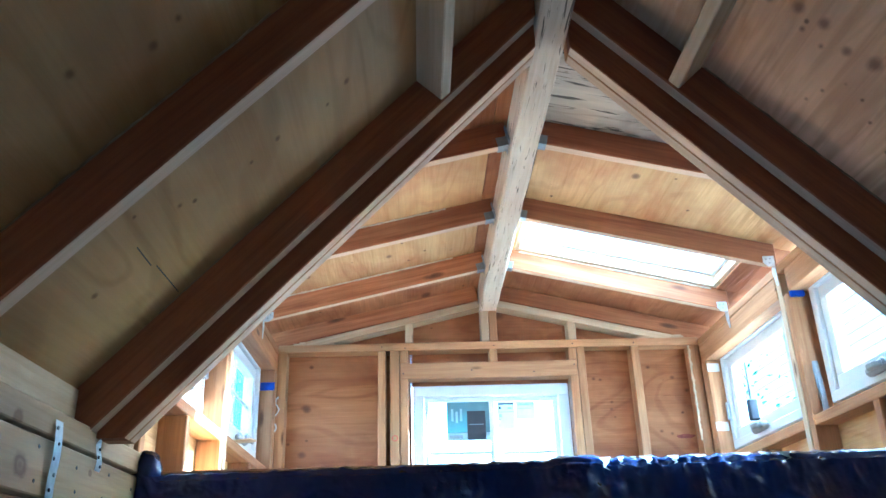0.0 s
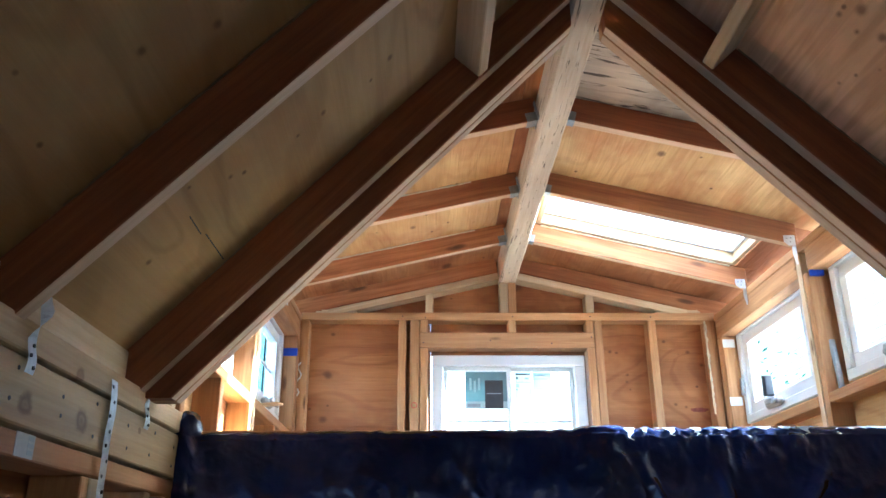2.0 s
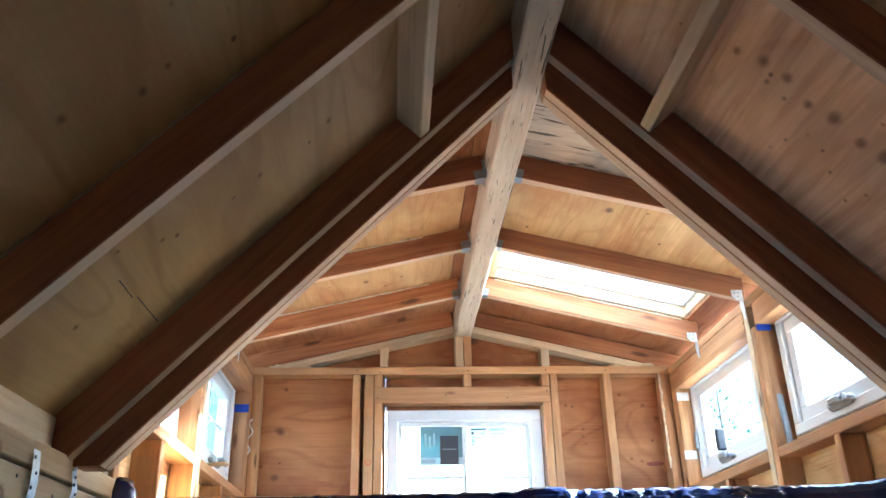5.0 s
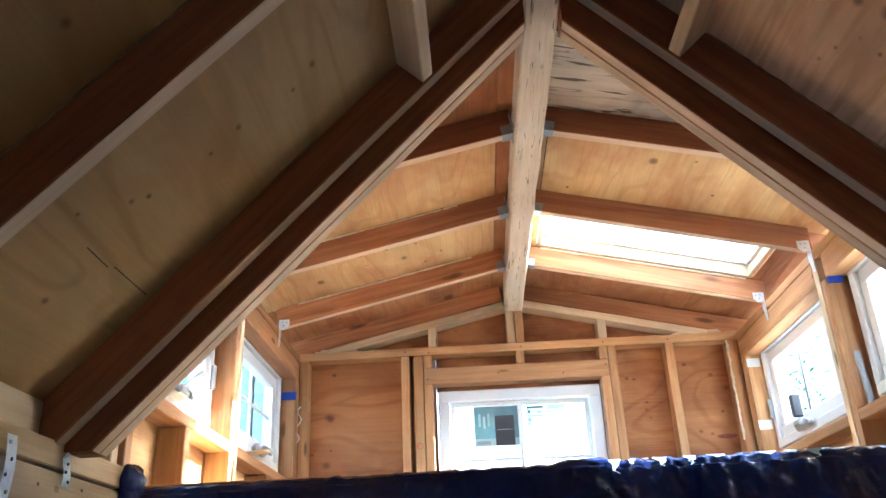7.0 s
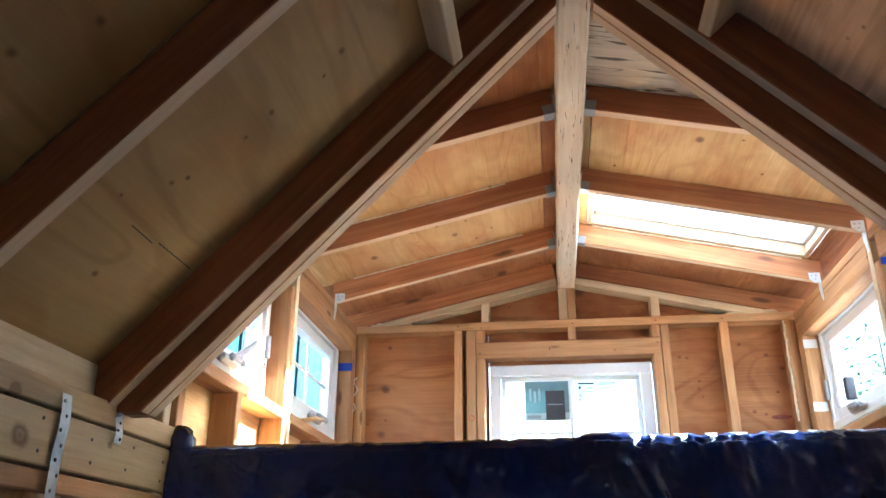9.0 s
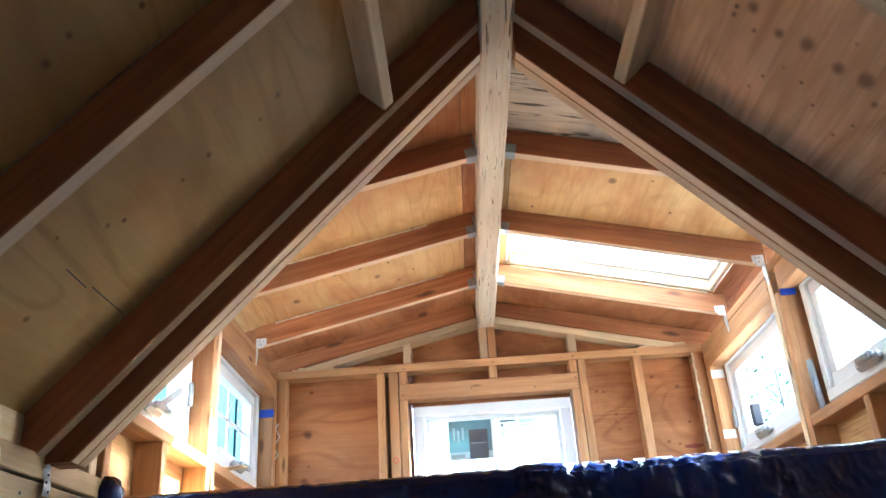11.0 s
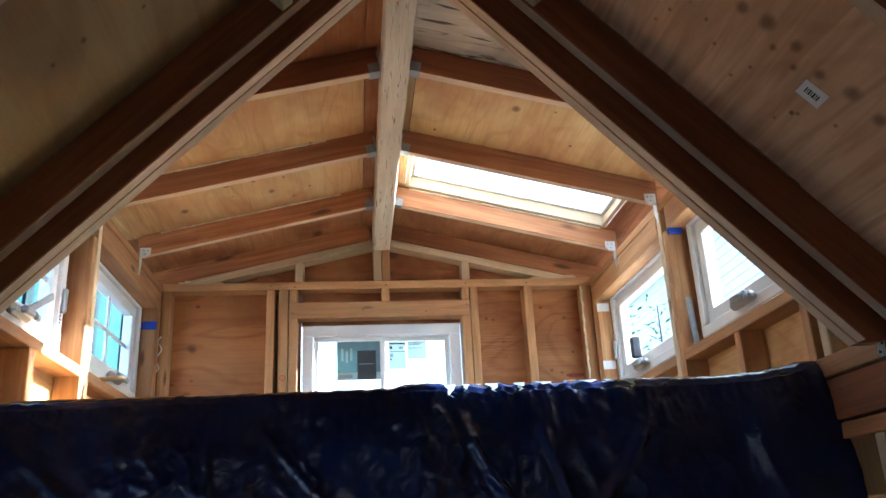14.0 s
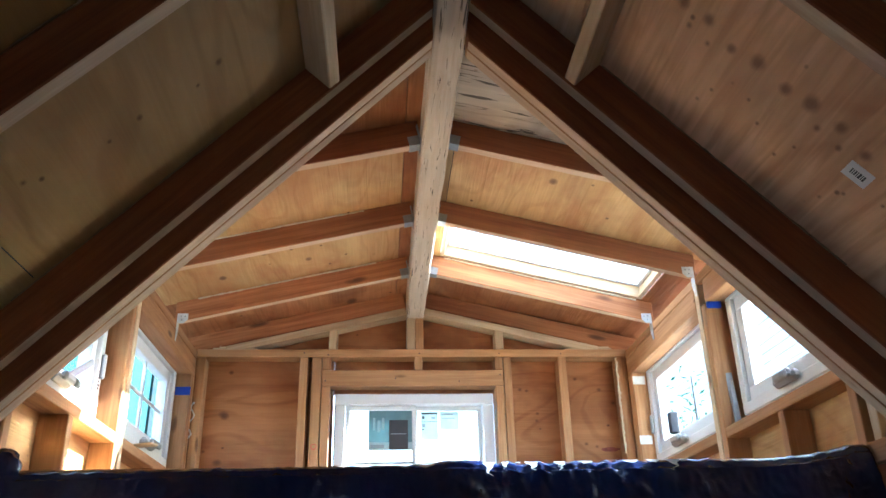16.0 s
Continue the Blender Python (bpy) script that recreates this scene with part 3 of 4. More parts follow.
# end wall's sliding window
win = empty("window_5", pose(-0.403, 0.030, 1.83), kind="structure", label="white vinyl sliding window with paper stickers on the panes", category="window")
WW, WH = 0.795, 0.778
bm = bmesh.new()
for lo, hi in (((0, 0, 0), (WW, 0.07, 0.055)), ((0, 0, WH - 0.055), (WW, 0.07, WH)), ((0, 0, 0.055), (0.055, 0.07, WH - 0.055)), ((WW - 0.055, 0, 0.055), (WW, 0.07, WH - 0.055))):
    add_box(bm, lo, hi, 0.004)
part("window_frame", bm, M_VINYL, win)
for x0, x1, y in ((0.057, 0.408, 0.018), (0.392, WW - 0.057, 0.040)):
    bm = bmesh.new()
    z0, z1, t = 0.057, WH - 0.057, 0.022
    for lo, hi in (((x0, y, z0), (x1, y + 0.02, z0 + t)), ((x0, y, z1 - t), (x1, y + 0.02, z1)), ((x0, y, z0 + t), (x0 + t, y + 0.02, z1 - t)), ((x1 - t, y, z0 + t), (x1, y + 0.02, z1 - t))):
        add_box(bm, lo, hi, 0.003)
    part("sash", bm, M_VINYL, win)
    p = part("pane", box_mesh((x0 + t - 0.004, y + 0.008, z0 + t - 0.004), (x1 - t + 0.004, y + 0.012, z1 - t + 0.004)), M_GLASS, win)
    p.visible_shadow = False
    part("muntin", box_mesh((x0 + t, y + 0.004, WH - 0.345), (x1 - t, y + 0.016, WH - 0.329), 0.003), M_VINYL, win)


def sticker(name, x, y, z, w, h, paper, bars, label):
    """A thin paper sheet on the inner pane with printed bars; bars: (x, z, w, h, material) as shares of the sheet."""
    s = empty(name, pose(x, y, z), label=label, category="sticker")
    part("sheet", box_mesh((0, -0.0006, 0), (w, 0, h)), paper, s)
    for k, (bx, bz, bw, bh, mt) in enumerate(bars):
        y0 = -0.0009 - 0.0004 * k
        part("print", box_mesh((bx * w, y0 - 0.0002, bz * h), ((bx + bw) * w, y0, (bz + bh) * h)), mt, s)
    return s


# ---------------------------------------------------------------- end wall
far = empty("wall_north", kind="structure", label="open-studded end wall sheathed in reddish plywood", category="wall")
F0, F1 = Y_FAR, Y_FAR + 0.089
P0, P1 = 2.789, 2.830


def stud(x0, x1, z0, z1, mat=M_STUD, name="stud", y0=F0):
    return box(name, (x0, y0, z0), (x1, F1, z1), mat, far, along="z")


box("top_plate", (-XW, F0 - 0.002, P0), (XW, F1, P1), M_STUD, far)
box("window_header", (-0.468, F0, 2.640), (0.446, F1 - 0.002, 2.722), M_STUD, far)
for x0, x1, mt in ((-0.580, -0.540, M_STUD), (-0.519, -0.471, M_STUD), (0.449, 0.489, M_STUD), (0.733, 0.775, M_STUD), (1.040, 1.088, M_STUD), (-1.088, -1.046, M_STUD)):
    stud(x0, x1, 1.62, P0 - 0.001, mt)
for x0, x1 in ((-0.467, -0.425), (0.405, 0.446)):
    stud(x0, x1, 1.62, 2.639, name="trimmer")
    stud(x0, x1, 2.723, P0 - 0.001, name="cripple")
stud(-0.004, 0.036, 2.723, P0 - 0.001, name="cripple")
# posts under the sloping plates and the beam
for x0, x1, top, mt in ((-0.440, -0.397, 2.934, M_PALE), (0.413, 0.456, 2.934, M_PALE), (-0.043, -0.001, 2.999, M_PALE), (0.001, 0.043, 2.999, M_STUD)):
    stud(x0, x1, P1 + 0.001, top, mt, "cripple", y0=F0 + 0.004)
for sx in (-1, 1):
    a = Vector((sx * 0.047, F0 + 0.044, DORM - DPITCH * 0.047 - 0.020))
    b = Vector((sx * 0.95, F0 + 0.044, DORM - DPITCH * 0.95 - 0.020))
    board("sloping_plate", a, b, 0.088, 0.038, M_PALE, far, (0, 0, 1))
# sheathing round the window
KNOTS_NW = ((-0.953, 2.521, 0.022), (-0.945, 2.511, 0.02), (-0.963, 2.286, 0.02), (-0.93, 2.735, 0.012), (-1.035, 2.341, 0.008))
KNOTS_NE = ((0.625, 2.516, 0.008), (0.634, 2.439, 0.006), (0.865, 2.361, 0.01), (0.918, 2.348, 0.008), (0.835, 2.696, 0.01), (1.024, 2.569, 0.012), (0.576, 2.635, 0.008), (0.619, 2.48, 0.008), (0.957, 2.639, 0.012), (0.542, 2.641, 0.01))
WALL_TONES = ((0.47, 0.218, 0.084), (0.26, 0.098, 0.034), (0.20, 0.07, 0.024), 0.6)
YS = F1 + 0.001
for x0, x1, z0, z1 in ((-1.20, -0.412, 1.60, 3.0), (0.402, 1.20, 1.60, 3.0), (-0.411, 0.401, 2.616, 3.165), (-0.411, 0.401, 1.60, 1.825)):
    mat = M_PLY_WALL
    if z0 < 1.61 and z1 > 2.9:
        dots = KNOTS_NW if x0 < 0 else KNOTS_NE
        mat = plywood("knotty_wall_sheet", *WALL_TONES, knot=(0.10, 0.04, 0.018), knot_size=0.06, figure=0.42, ribs=0.08, upright=True,
                      spots=[(kx - (x0 + x1) / 2, kz - (z0 + z1) / 2, kr) for kx, kz, kr in dots])
    box("plywood_sheet", (x0, YS, z0), (x1, YS + 0.012, z1), mat, far, bevel=0.001)
for x0, x1, z in ((-0.9, -0.412, 3.0), (0.402, 0.9, 3.0)):
    box("plywood_sheet", (x0, YS, z + 0.001), (x1, YS + 0.012, 3.10 if abs(x0) < 0.5 or abs(x1) < 0.5 else 3.0), M_PLY_WALL, far, bevel=0.001)

# ---------------------------------------------------------------- side walls
side_wall = {}
for sx, side in sides:
    wall = side_wall[sx] = empty(f"wall_{side}", kind="structure", label="open-studded timber side wall with plywood sheathing", category="wall")

    def bx(name, x0, x1, y0, y1, z0, z1, mat, along="y", label=""):
        lo, hi = sorted((sx * x0, sx * x1))
        return box(name, (lo, y0, z0), (hi, y1, z1), mat, wall, label, along=along)

    # dormer wall
    M_WALL = M_STUD if sx > 0 else M_WEST_DIMMED
    bx("top_plate", XW - 0.002, XO, -2.20, -0.002, 2.778, 2.816, M_WALL)
    bx("window_header", XW, XO, -0.99, -0.002, 2.684, 2.777, M_WALL)
    bx("window_header", XW, XO, -2.20, -1.09, 2.684, 2.777, M_WALL)
    bx("window_sill", XW, XO, -0.994, -0.002, 2.157, 2.195, M_WALL)
    bx("window_sill", XW, XO, -2.10, -1.086, 2.157, 2.195, M_WALL)
    bx("stud", XW - 0.003, XO, -1.040, -1.002, 1.62, 2.777, M_PALE, "z")
    bx("stud", XW, XO, -1.083, -1.042, 1.62, 2.683, M_WALL, "z")
    bx("stud", XW, XO, -0.079, -0.040, 2.196, 2.683, M_WALL, "z")
    bx("stud", XW - 0.001, XO, -0.038, -0.003, 1.62, 2.683, M_WALL, "z")
    for y in (-0.55, -1.52, -1.93):
        bx("cripple", XW, XO, y - 0.019, y + 0.019, 1.62, 2.156, M_WALL, "z")
    bx("stud", XW + 0.002, XO, -2.02, -1.982, 1.62, 2.156, M_PALE, "z")
    # main wall: plate, ledger and lower plate over studs
    # east plates and ledger take darker fir, for stain and the corner's shade
    bx("top_plate", XP, XO + 0.02, Y_BACK, -1.955, 1.914, Z_PLATE, M_PLATE if sx < 0 else M_STUD)
    bx("wall_ledger", XP + 0.003, XO, Y_BACK, -1.962, 1.803, 1.908, M_LEDGER if sx < 0 else M_RAFTER)
    bx("lower_plate", XP + 0.010, XO, Y_BACK, -1.965, 1.757, 1.797, M_STUD if sx < 0 else M_LOFT)
    for k in range(10):
        y = -2.16 - 0.37 * k
        if y > Y_BACK + 0.05 :
            # west studs stop above an unseen gap added to let in light
            low = 1.50 if sx < 0 and -2.82 < y < -2.03 else 0.04
            bx("stud", XP + 0.014, XO, y - 0.019, y + 0.019, low, 1.756, M_STUD if k % 3 else M_PALE, "z")
    if sx < 0:
        bx("opening_header", XP + 0.014, XO, -2.82, -2.03, 1.46, 1.499, M_STUD)
    bx("stud", XP + 0.014, XO, -2.513, -2.430, 1.50, 1.756, M_PALE, "z")
    bx("sole_plate", XW + 0.004, XO, Y_BACK, -0.01, 0.001, 0.039, M_STUD)
    # sheathing with openings for the two windows; the low west gap only admits light
    S0, S1 = XO + 0.001, XO + 0.013
    if sx < 0:
        bx("plywood_sheet", S0, S1, -2.05, 0.09, 0.0, 2.245, M_PLY_GOLD)
        bx("plywood_sheet", S0, S1, Y_BACK, -2.80, 0.0, 2.245, M_PLY_WALL)
        bx("plywood_sheet", S0, S1, -2.799, -2.051, 1.53, 2.245, M_PLY_WALL)
        bx("plywood_sheet", S0, S1, -2.799, -2.051, 0.0, 0.10, M_PLY_WALL)
    else:
        bx("plywood_sheet", S0, S1, Y_BACK, 0.09, 0.0, 2.245, M_PLY_GOLD)
    bx("plywood_sheet", S0, S1, -2.24, 0.09, 2.704, 2.83, M_PLY_WALL)
    bx("plywood_sheet", S0, S1, -2.24, -1.905, 2.246, 2.703, M_PLY_WALL)
    bx("plywood_sheet", S0, S1, -1.125, -0.875, 2.246, 2.703, M_PLY_WALL)
    bx("plywood_sheet", S0, S1, -0.095, 0.09, 2.246, 2.703, M_PLY_WALL)
    for y in (-2.24, -2.815, -3.445, -4.065):
        tie(wall, sx * (XP - 0.0015), y - (0.03 if sx > 0 else 0.045), 1.966 if sx < 0 else 2.0, sx, 0.042, 0.085)

# gable cheeks between the dormer roof and the steep roof
for sx, side in sides:
    wall = side_wall[sx]
    bm = bmesh.new()
    top = BASE[sx] + DEPTH[sx] / cs
    pts = [(0.05, 3.16), (1.19, 3.16 - 0.23 * 1.14), (1.19, top - PITCH * 1.19), (0.05, top - PITCH * 0.05)]
    lo = [bm.verts.new((sx * x, -2.262, z + 0.005)) for x, z in pts]
    hi = [bm.verts.new((sx * x, -2.250, z + 0.005)) for x, z in pts]
    bm.faces.new(lo), bm.faces.new(hi[::-1])
    for k in range(4):
        bm.faces.new((lo[k], hi[k], hi[(k + 1) % 4], lo[(k + 1) % 4]))
    bmesh.ops.recalc_face_normals(bm, faces=bm.faces)
    link_mesh("gable_cheek", bm, M_PLY_GREY, wall, m=Matrix.Identity(4))

# unseen wall behind, with an opening added to light the tarp
back = empty("wall_south", kind="structure", label="unseen plywood wall with an opening added for light", category="wall")
for x0, x1, z0, z1 in ((-1.18, -0.19, 0.0, 1.98), (0.19, 1.18, 0.0, 1.98), (-0.189, 0.189, 1.66, 1.98), (-0.189, 0.189, 0.0, 1.28), (-1.1, 1.1, 1.981, 2.15), (-0.92, 0.92, 2.151, 2.32), (-0.75, 0.75, 2.321, 2.5), (-0.58, 0.58, 2.501, 2.68), (-0.4, 0.4, 2.681, 2.86), (-0.23, 0.23, 2.861, 3.1)):
    box("plywood_sheet", (x0, Y_BACK - 0.02, z0), (x1, Y_BACK, z1), M_PLY_WALL, back, bevel=0.001)

# floors
floor = empty("floor", kind="structure", label="plywood subfloor", category="floor")
box("plywood_sheet", (-1.2, Y_BACK - 0.1, -0.03), (1.2, -2.81, -0.001), M_DECK, floor, bevel=0.001)
box("plywood_sheet", (-1.2, -2.808, -0.03), (1.2, 0.1, -0.001), M_DECK, floor, bevel=0.001)
loft = empty("loft_floor", kind="structure", label="plywood sleeping-loft floor on joists", category="floor")
box("plywood_sheet", (-XW, -1.99, 1.60), (XW, -0.001, 1.618), M_DECK, loft, bevel=0.001)
for k in range(5):
    box("joist", (-XW, -1.98 + 0.45 * k, 1.50), (XW, -1.942 + 0.45 * k, 1.599), M_STUD, loft)
box("edge_rail", (-1.075, -1.985, 1.885), (1.075, -1.947, 1.922), M_STUD, loft, along="x")
for x in (-1.05, -0.35, 0.35, 1.05):
    box("rail_post", (x - 0.019, -1.985, 1.619), (x + 0.019, -1.947, 1.884), M_STUD, loft, along="z")


# ---------------------------------------------------------------- tarp
def tarp():
    nx, nz, nt_ = 420, 150, 10
    bottom = 0.75
    bm = bmesh.new()
    grid = []

    def crease(x, t, x0, lean, width, seed):
        off = x - x0 - lean * t + 0.03 * noise.noise((t * 5, seed, 0))
        return max(0.0, 1 - abs(off) / width) * min(1.0, t * 9)

    for j in range(nz + nt_ + 1):
        row = []
        t = max(0.0, (j - nt_) / nz) ** 1.5
        for i in range(nx + 1):
            s = i / nx
            x = -1.066 + (2.125 + 0.045 * min(1.0, t * 5)) * s
            ztop = 1.917 + 0.018 * s + 0.003 * noise.noise((x * 11, 2.0, 0)) + 0.003 * noise.noise((x * 40, 6.0, 0))
            ztop += 0.010 * max(0.0, 1 - ((x - 0.022) / 0.066) ** 2) ** 0.6 + 0.042 * math.exp(-((x + 1.068) / 0.034) ** 4)
            ztop += 0.030 * min(1.0, max(0.0, (x - 0.78) / 0.25)) ** 2
            sunny = min(1.0, max(0.0, (x - 0.06) / 0.05)) * min(1.0, max(0.0, (0.56 - x) / 0.05))
            ztop += 0.011 * sunny * noise.noise((x * 26, 4.0, 0))
            jj = j if j <= nt_ else nt_ + 25 * t
            crumple = (1 + 1.2 * sunny) * 0.006 * noise.noise((x * 30, 9.0, jj * 0.8)) + 0.004 * noise.noise((x * 70, 3.0, jj * 1.7))
            if j <= nt_:
                a = (nt_ - j) / nt_ * math.pi
                y = -2.004 + 0.034 * (1 - math.cos(a)) + crumple
                z = ztop - 0.024 * (1 - math.sin(a)) + 0.5 * crumple
                if j == 0:
                    z -= 0.08
            else:
                z = ztop - 0.024 - t * (ztop - bottom)
                fold = 0.030 * abs(noise.noise((x * 2.6 + 0.7 * t, 5.0, z * 0.7))) + 0.018 * noise.noise((x * 6.0 + 1.5 * z, 1.0, z * 1.3))
                fold += 0.014 * (1 - abs(noise.noise((x * 9 + z * 4, 3.0, z * 5)))) + 0.007 * (1 - 0.9 * min(1.0, max(0.0, (x - 0.25) / 0.35))) * (1 - abs(noise.noise((x * 19 - z * 7, 8.0, z * 13))))
                calm = 1 - 0.9 * min(1.0, max(0.0, (x - 0.25) / 0.35))
                bunch = min(1.0, max(0.12, 0.55 + 1.8 * noise.noise((x * 4, 20.0, z * 4)))) * (0.35 + 0.65 * calm)
                fold += bunch * 0.011 * (1 - abs(noise.noise((x * 11 + z * 5, 7.0, z * 13)))) ** 7
                fold += bunch * 0.007 * (1 - abs(noise.noise((x * 24 - z * 9, 2.0, z * 27)))) ** 6
                fold += bunch * 0.0035 * (1 - abs(noise.noise((x * 50, 4.0, z * 52)))) ** 4
                fold += 0.026 * crease(x, t, 0.095, 0.52, 0.022, 0.0) + 0.014 * crease(x, t, 0.285, 0.32, 0.020, 3.0) + 0.022 * crease(x, t, 0.634, -0.83, 0.03, 9.0)
                fold += 0.018 * crease(x, t, -0.98, 1.1, 0.030, 5.0) + 0.014 * crease(x, t, -1.03, 0.25, 0.022, 11.0) + 0.009 * crease(x, t, -0.485, 0.05, 0.014, 7.0) + 0.010 * crease(x, t, -0.40, 0.9, 0.02, 13.0)
                y = -2.004 - min(1.0, 0.2 + 7 * t) * fold - 0.02 * t + (1 - min(1.0, 7 * t)) * crumple
            row.append(bm.verts.new((x, y, z)))
        grid.append(row)
    for j in range(len(grid) - 1):
        for i in range(nx):
            f = bm.faces.new((grid[j][i], grid[j + 1][i], grid[j + 1][i + 1], grid[j][i + 1]))
            f.smooth = True
    ob = link_mesh("tarp", bm, M_TARP)
    sol = ob.modifiers.new("thickness", "SOLIDIFY")
    sol.thickness, sol.offset = 0.0015, 0
    tagged(ob, "crinkled dark blue woven tarp hung over the loft's edge", "tarp")
    # pale slivers along its folded top, drawn in place of sun glints
    rnd = random.Random(12)
    x = 0.075
    while x < 0.53:
        w, drop = rnd.uniform(0.012, 0.045), rnd.choice((0.004, 0.006, 0.010, 0.024, 0.034))
        bm = bmesh.new()
        rows = []
        for k in range(6):
            q = k / 5
            half = w / 2 * (1 - q) ** (1.4 if drop > 0.012 else 0.5) + 0.0008
            cx = x + w / 2 + 0.010 * q * rnd.uniform(-1, 1)
            zt = 1.914 + 0.018 * (x + 1.066) / 2.125 - drop * q
            rows.append([bm.verts.new((cx + s_ * half, -2.010 - 0.022 * math.sin(q * 1.5) + 0.004 * s_ * rnd.uniform(-1, 1), zt)) for s_ in (-1, 0, 1)])
        for k in range(5):
            for c in (0, 1):
                f = bm.faces.new((rows[k][c], rows[k][c + 1], rows[k + 1][c + 1], rows[k + 1][c]))
                f.smooth = True
        bmesh.ops.solidify(bm, geom=bm.faces[:], thickness=0.0006)
        part("torn_tatter", bm, M_GLINT, ob, "pale sliver standing in for a sun glint on the tarp")
        x += w * rnd.uniform(0.9, 2.4)
    # shiny bunched corner
    bm = bmesh.new()
    bmesh.ops.create_uvsphere(bm, u_segments=26, v_segments=16, radius=1.0)
    for v in bm.verts:
        p = v.co.copy()
        v.co = Vector((p.x * 0.036, p.y * 0.034, p.z * 0.046)) * (1 + 0.16 * noise.noise(p * 2.6) + 0.08 * noise.noise(p * 6))
    for f in bm.faces:
        f.smooth = True
    part("bunched_corner", bm, M_TARP, ob, "bunched shiny corner of the tarp", pose(-1.052, -1.985, 1.925))
    return ob


tarp()

# ---------------------------------------------------------------- outside
# never in view; its pale tone is chosen to bounce light indoors
ground = box("ground", (-400, -400, -0.65), (400, 400, -0.6), M_GROUND, bevel=0)
tagged(ground, "unseen ground kept pale to bounce light inside", "ground", kind="structure")

# ---------------------------------------------------------------- small things
sticker("window_sticker", -0.233, 0.0553, 2.332, 0.222, 0.195, M_THIN_BLUE,
        ((0.0, 0.0, 1.0, 0.20, M_THIN_WHITE), (0.46, 0.02, 0.42, 0.74, M_INK), (0.50, 0.40, 0.34, 0.02, M_GREYINK), (0.05, 0.05, 0.30, 0.09, M_GREYINK),
         (0.10, 0.5, 0.05, 0.32, M_THIN_WHITE), (0.20, 0.45, 0.05, 0.30, M_THIN_WHITE), (0.30, 0.5, 0.05, 0.32, M_THIN_WHITE)),
        "blue printed paper sticker with a dark square on the pane")
sticker("window_sticker", 0.027, 0.0773, 2.386, 0.088, 0.140, M_THIN_WHITE,
        ((0.05, 0.91, 0.9, 0.05, M_INK), (0.08, 0.74, 0.14, 0.10, M_INK), (0.6, 0.74, 0.24, 0.07, M_GREYINK), (0.08, 0.63, 0.9, 0.018, M_INK), (0.08, 0.44, 0.18, 0.13, M_GREYINK), (0.08, 0.34, 0.1, 0.04, M_INK)),
        "white paper label with small printed bars on the pane")
sticker("window_sticker", 0.123, 0.0773, 2.436, 0.096, 0.090, M_THIN_WHITE, ((0.1, 0.8, 0.6, 0.06, M_GREYINK), (0.1, 0.6, 0.7, 0.05, M_GREYINK)),
        "pale paper label with faint print on the pane")

# barcode label stapled to the roof sheet
nE = Vector((PITCH, 0, 1)).normalized()
pE = Vector((0.811, -2.595, BASE[1] - PITCH * 0.811 + DEPTH[1] / cs))
lab = empty("barcode_label", axes(pE - nE * 0.001, (1, 0, -PITCH), -nE), label="small white barcode label on the roof plywood", category="label")
part("sheet", box_mesh((-0.029, -0.024, 0), (0.029, 0.024, 0.0008)), M_PAPER, lab)
for k, (x, w) in enumerate(((-0.017, 0.003), (-0.012, 0.002), (-0.008, 0.004), (-0.002, 0.002), (0.002, 0.005), (0.009, 0.002), (0.013, 0.004))):
    part("printed_bar", box_mesh((x, -0.008, 0.0009), (x + w, 0.008, 0.0013)), M_INK, lab)

# yellow-grey mill tag on the west wall's lower plate
tag = empty("plate_tag", pose(-XP - 0.0095, -2.80, 1.779, 90, 0, 90), label="white printed mill tag on the lower wall plate", category="label")
part("sheet", box_mesh((-0.035, -0.020, 0), (0.030, 0.018, 0.0008)), M_TAG, tag)
for k in range(3):
    part("printed_bar", box_mesh((0.006, -0.014 + 0.011 * k, 0.0009), (0.027, -0.007 + 0.011 * k, 0.0013)), M_GREYINK, tag)


def strip(name, pts, radius, mat, label, category, flat=1.0):
    """A thin uneven bead along a few points."""
    cu = bpy.data.curves.new(name, "CURVE")
    cu.dimensions, cu.bevel_depth, cu.bevel_resolution = "3D", radius, 1
    sp = cu.splines.new("POLY")
    sp.points.add(len(pts) - 1)
    for k, p in enumerate(pts):
        sp.points[k].co = (*p, 1)
        sp.points[k].radius = 0.6 + 0.8 * random.random()
    me_ob = bpy.data.objects.new(name, cu)
    scene.collection.objects.link(me_ob)
    me = bpy.data.meshes.new_from_object(me_ob)
    bpy.data.objects.remove(me_ob)
    me.materials.clear()
    me.materials.append(mat)
    return tagged(new(name, me), label, category)


strip("loose_foam_strip", [(-1.078 - 0.012 * math.sin(k * 1.1) - 0.0014 * k, -0.006 - 0.004 * (k % 2), 2.56 - 0.0155 * k) for k in range(14)], 0.0035, M_PAPER, "torn white foam strip hanging at the corner stud", "foam strip")
strip("foam_bead", [(1.037 - 0.008 * noise.noise((k * 0.7, 3, 0)), 0.004, 2.785 - 0.0125 * k) for k in range(40)], 0.006, M_FOAM, "ragged foam sealant bead along the corner stud", "sealant")
for sx, y, a, b in ((1, -0.478, 0.12, 1.02), (1, -1.0, 0.35, 1.03), (-1, -1.036, 0.25, 0.95), (-1, -0.476, 0.2, 1.0)):
    n = 46
    zz = DBASE[sx] + DORM_H * math.sqrt(1 + DPITCH ** 2)
    strip("sealant_bead", [(sx * (a + (b - a) * k / n), y + 0.004 * noise.noise((k * 0.9, y * 9, 0)) - 0.001, zz - 0.004 - DPITCH * (a + (b - a) * k / n)) for k in range(n + 1)], 0.0035, M_FOAM, "squeezed-out sealant bead along a rafter's top edge", "sealant")

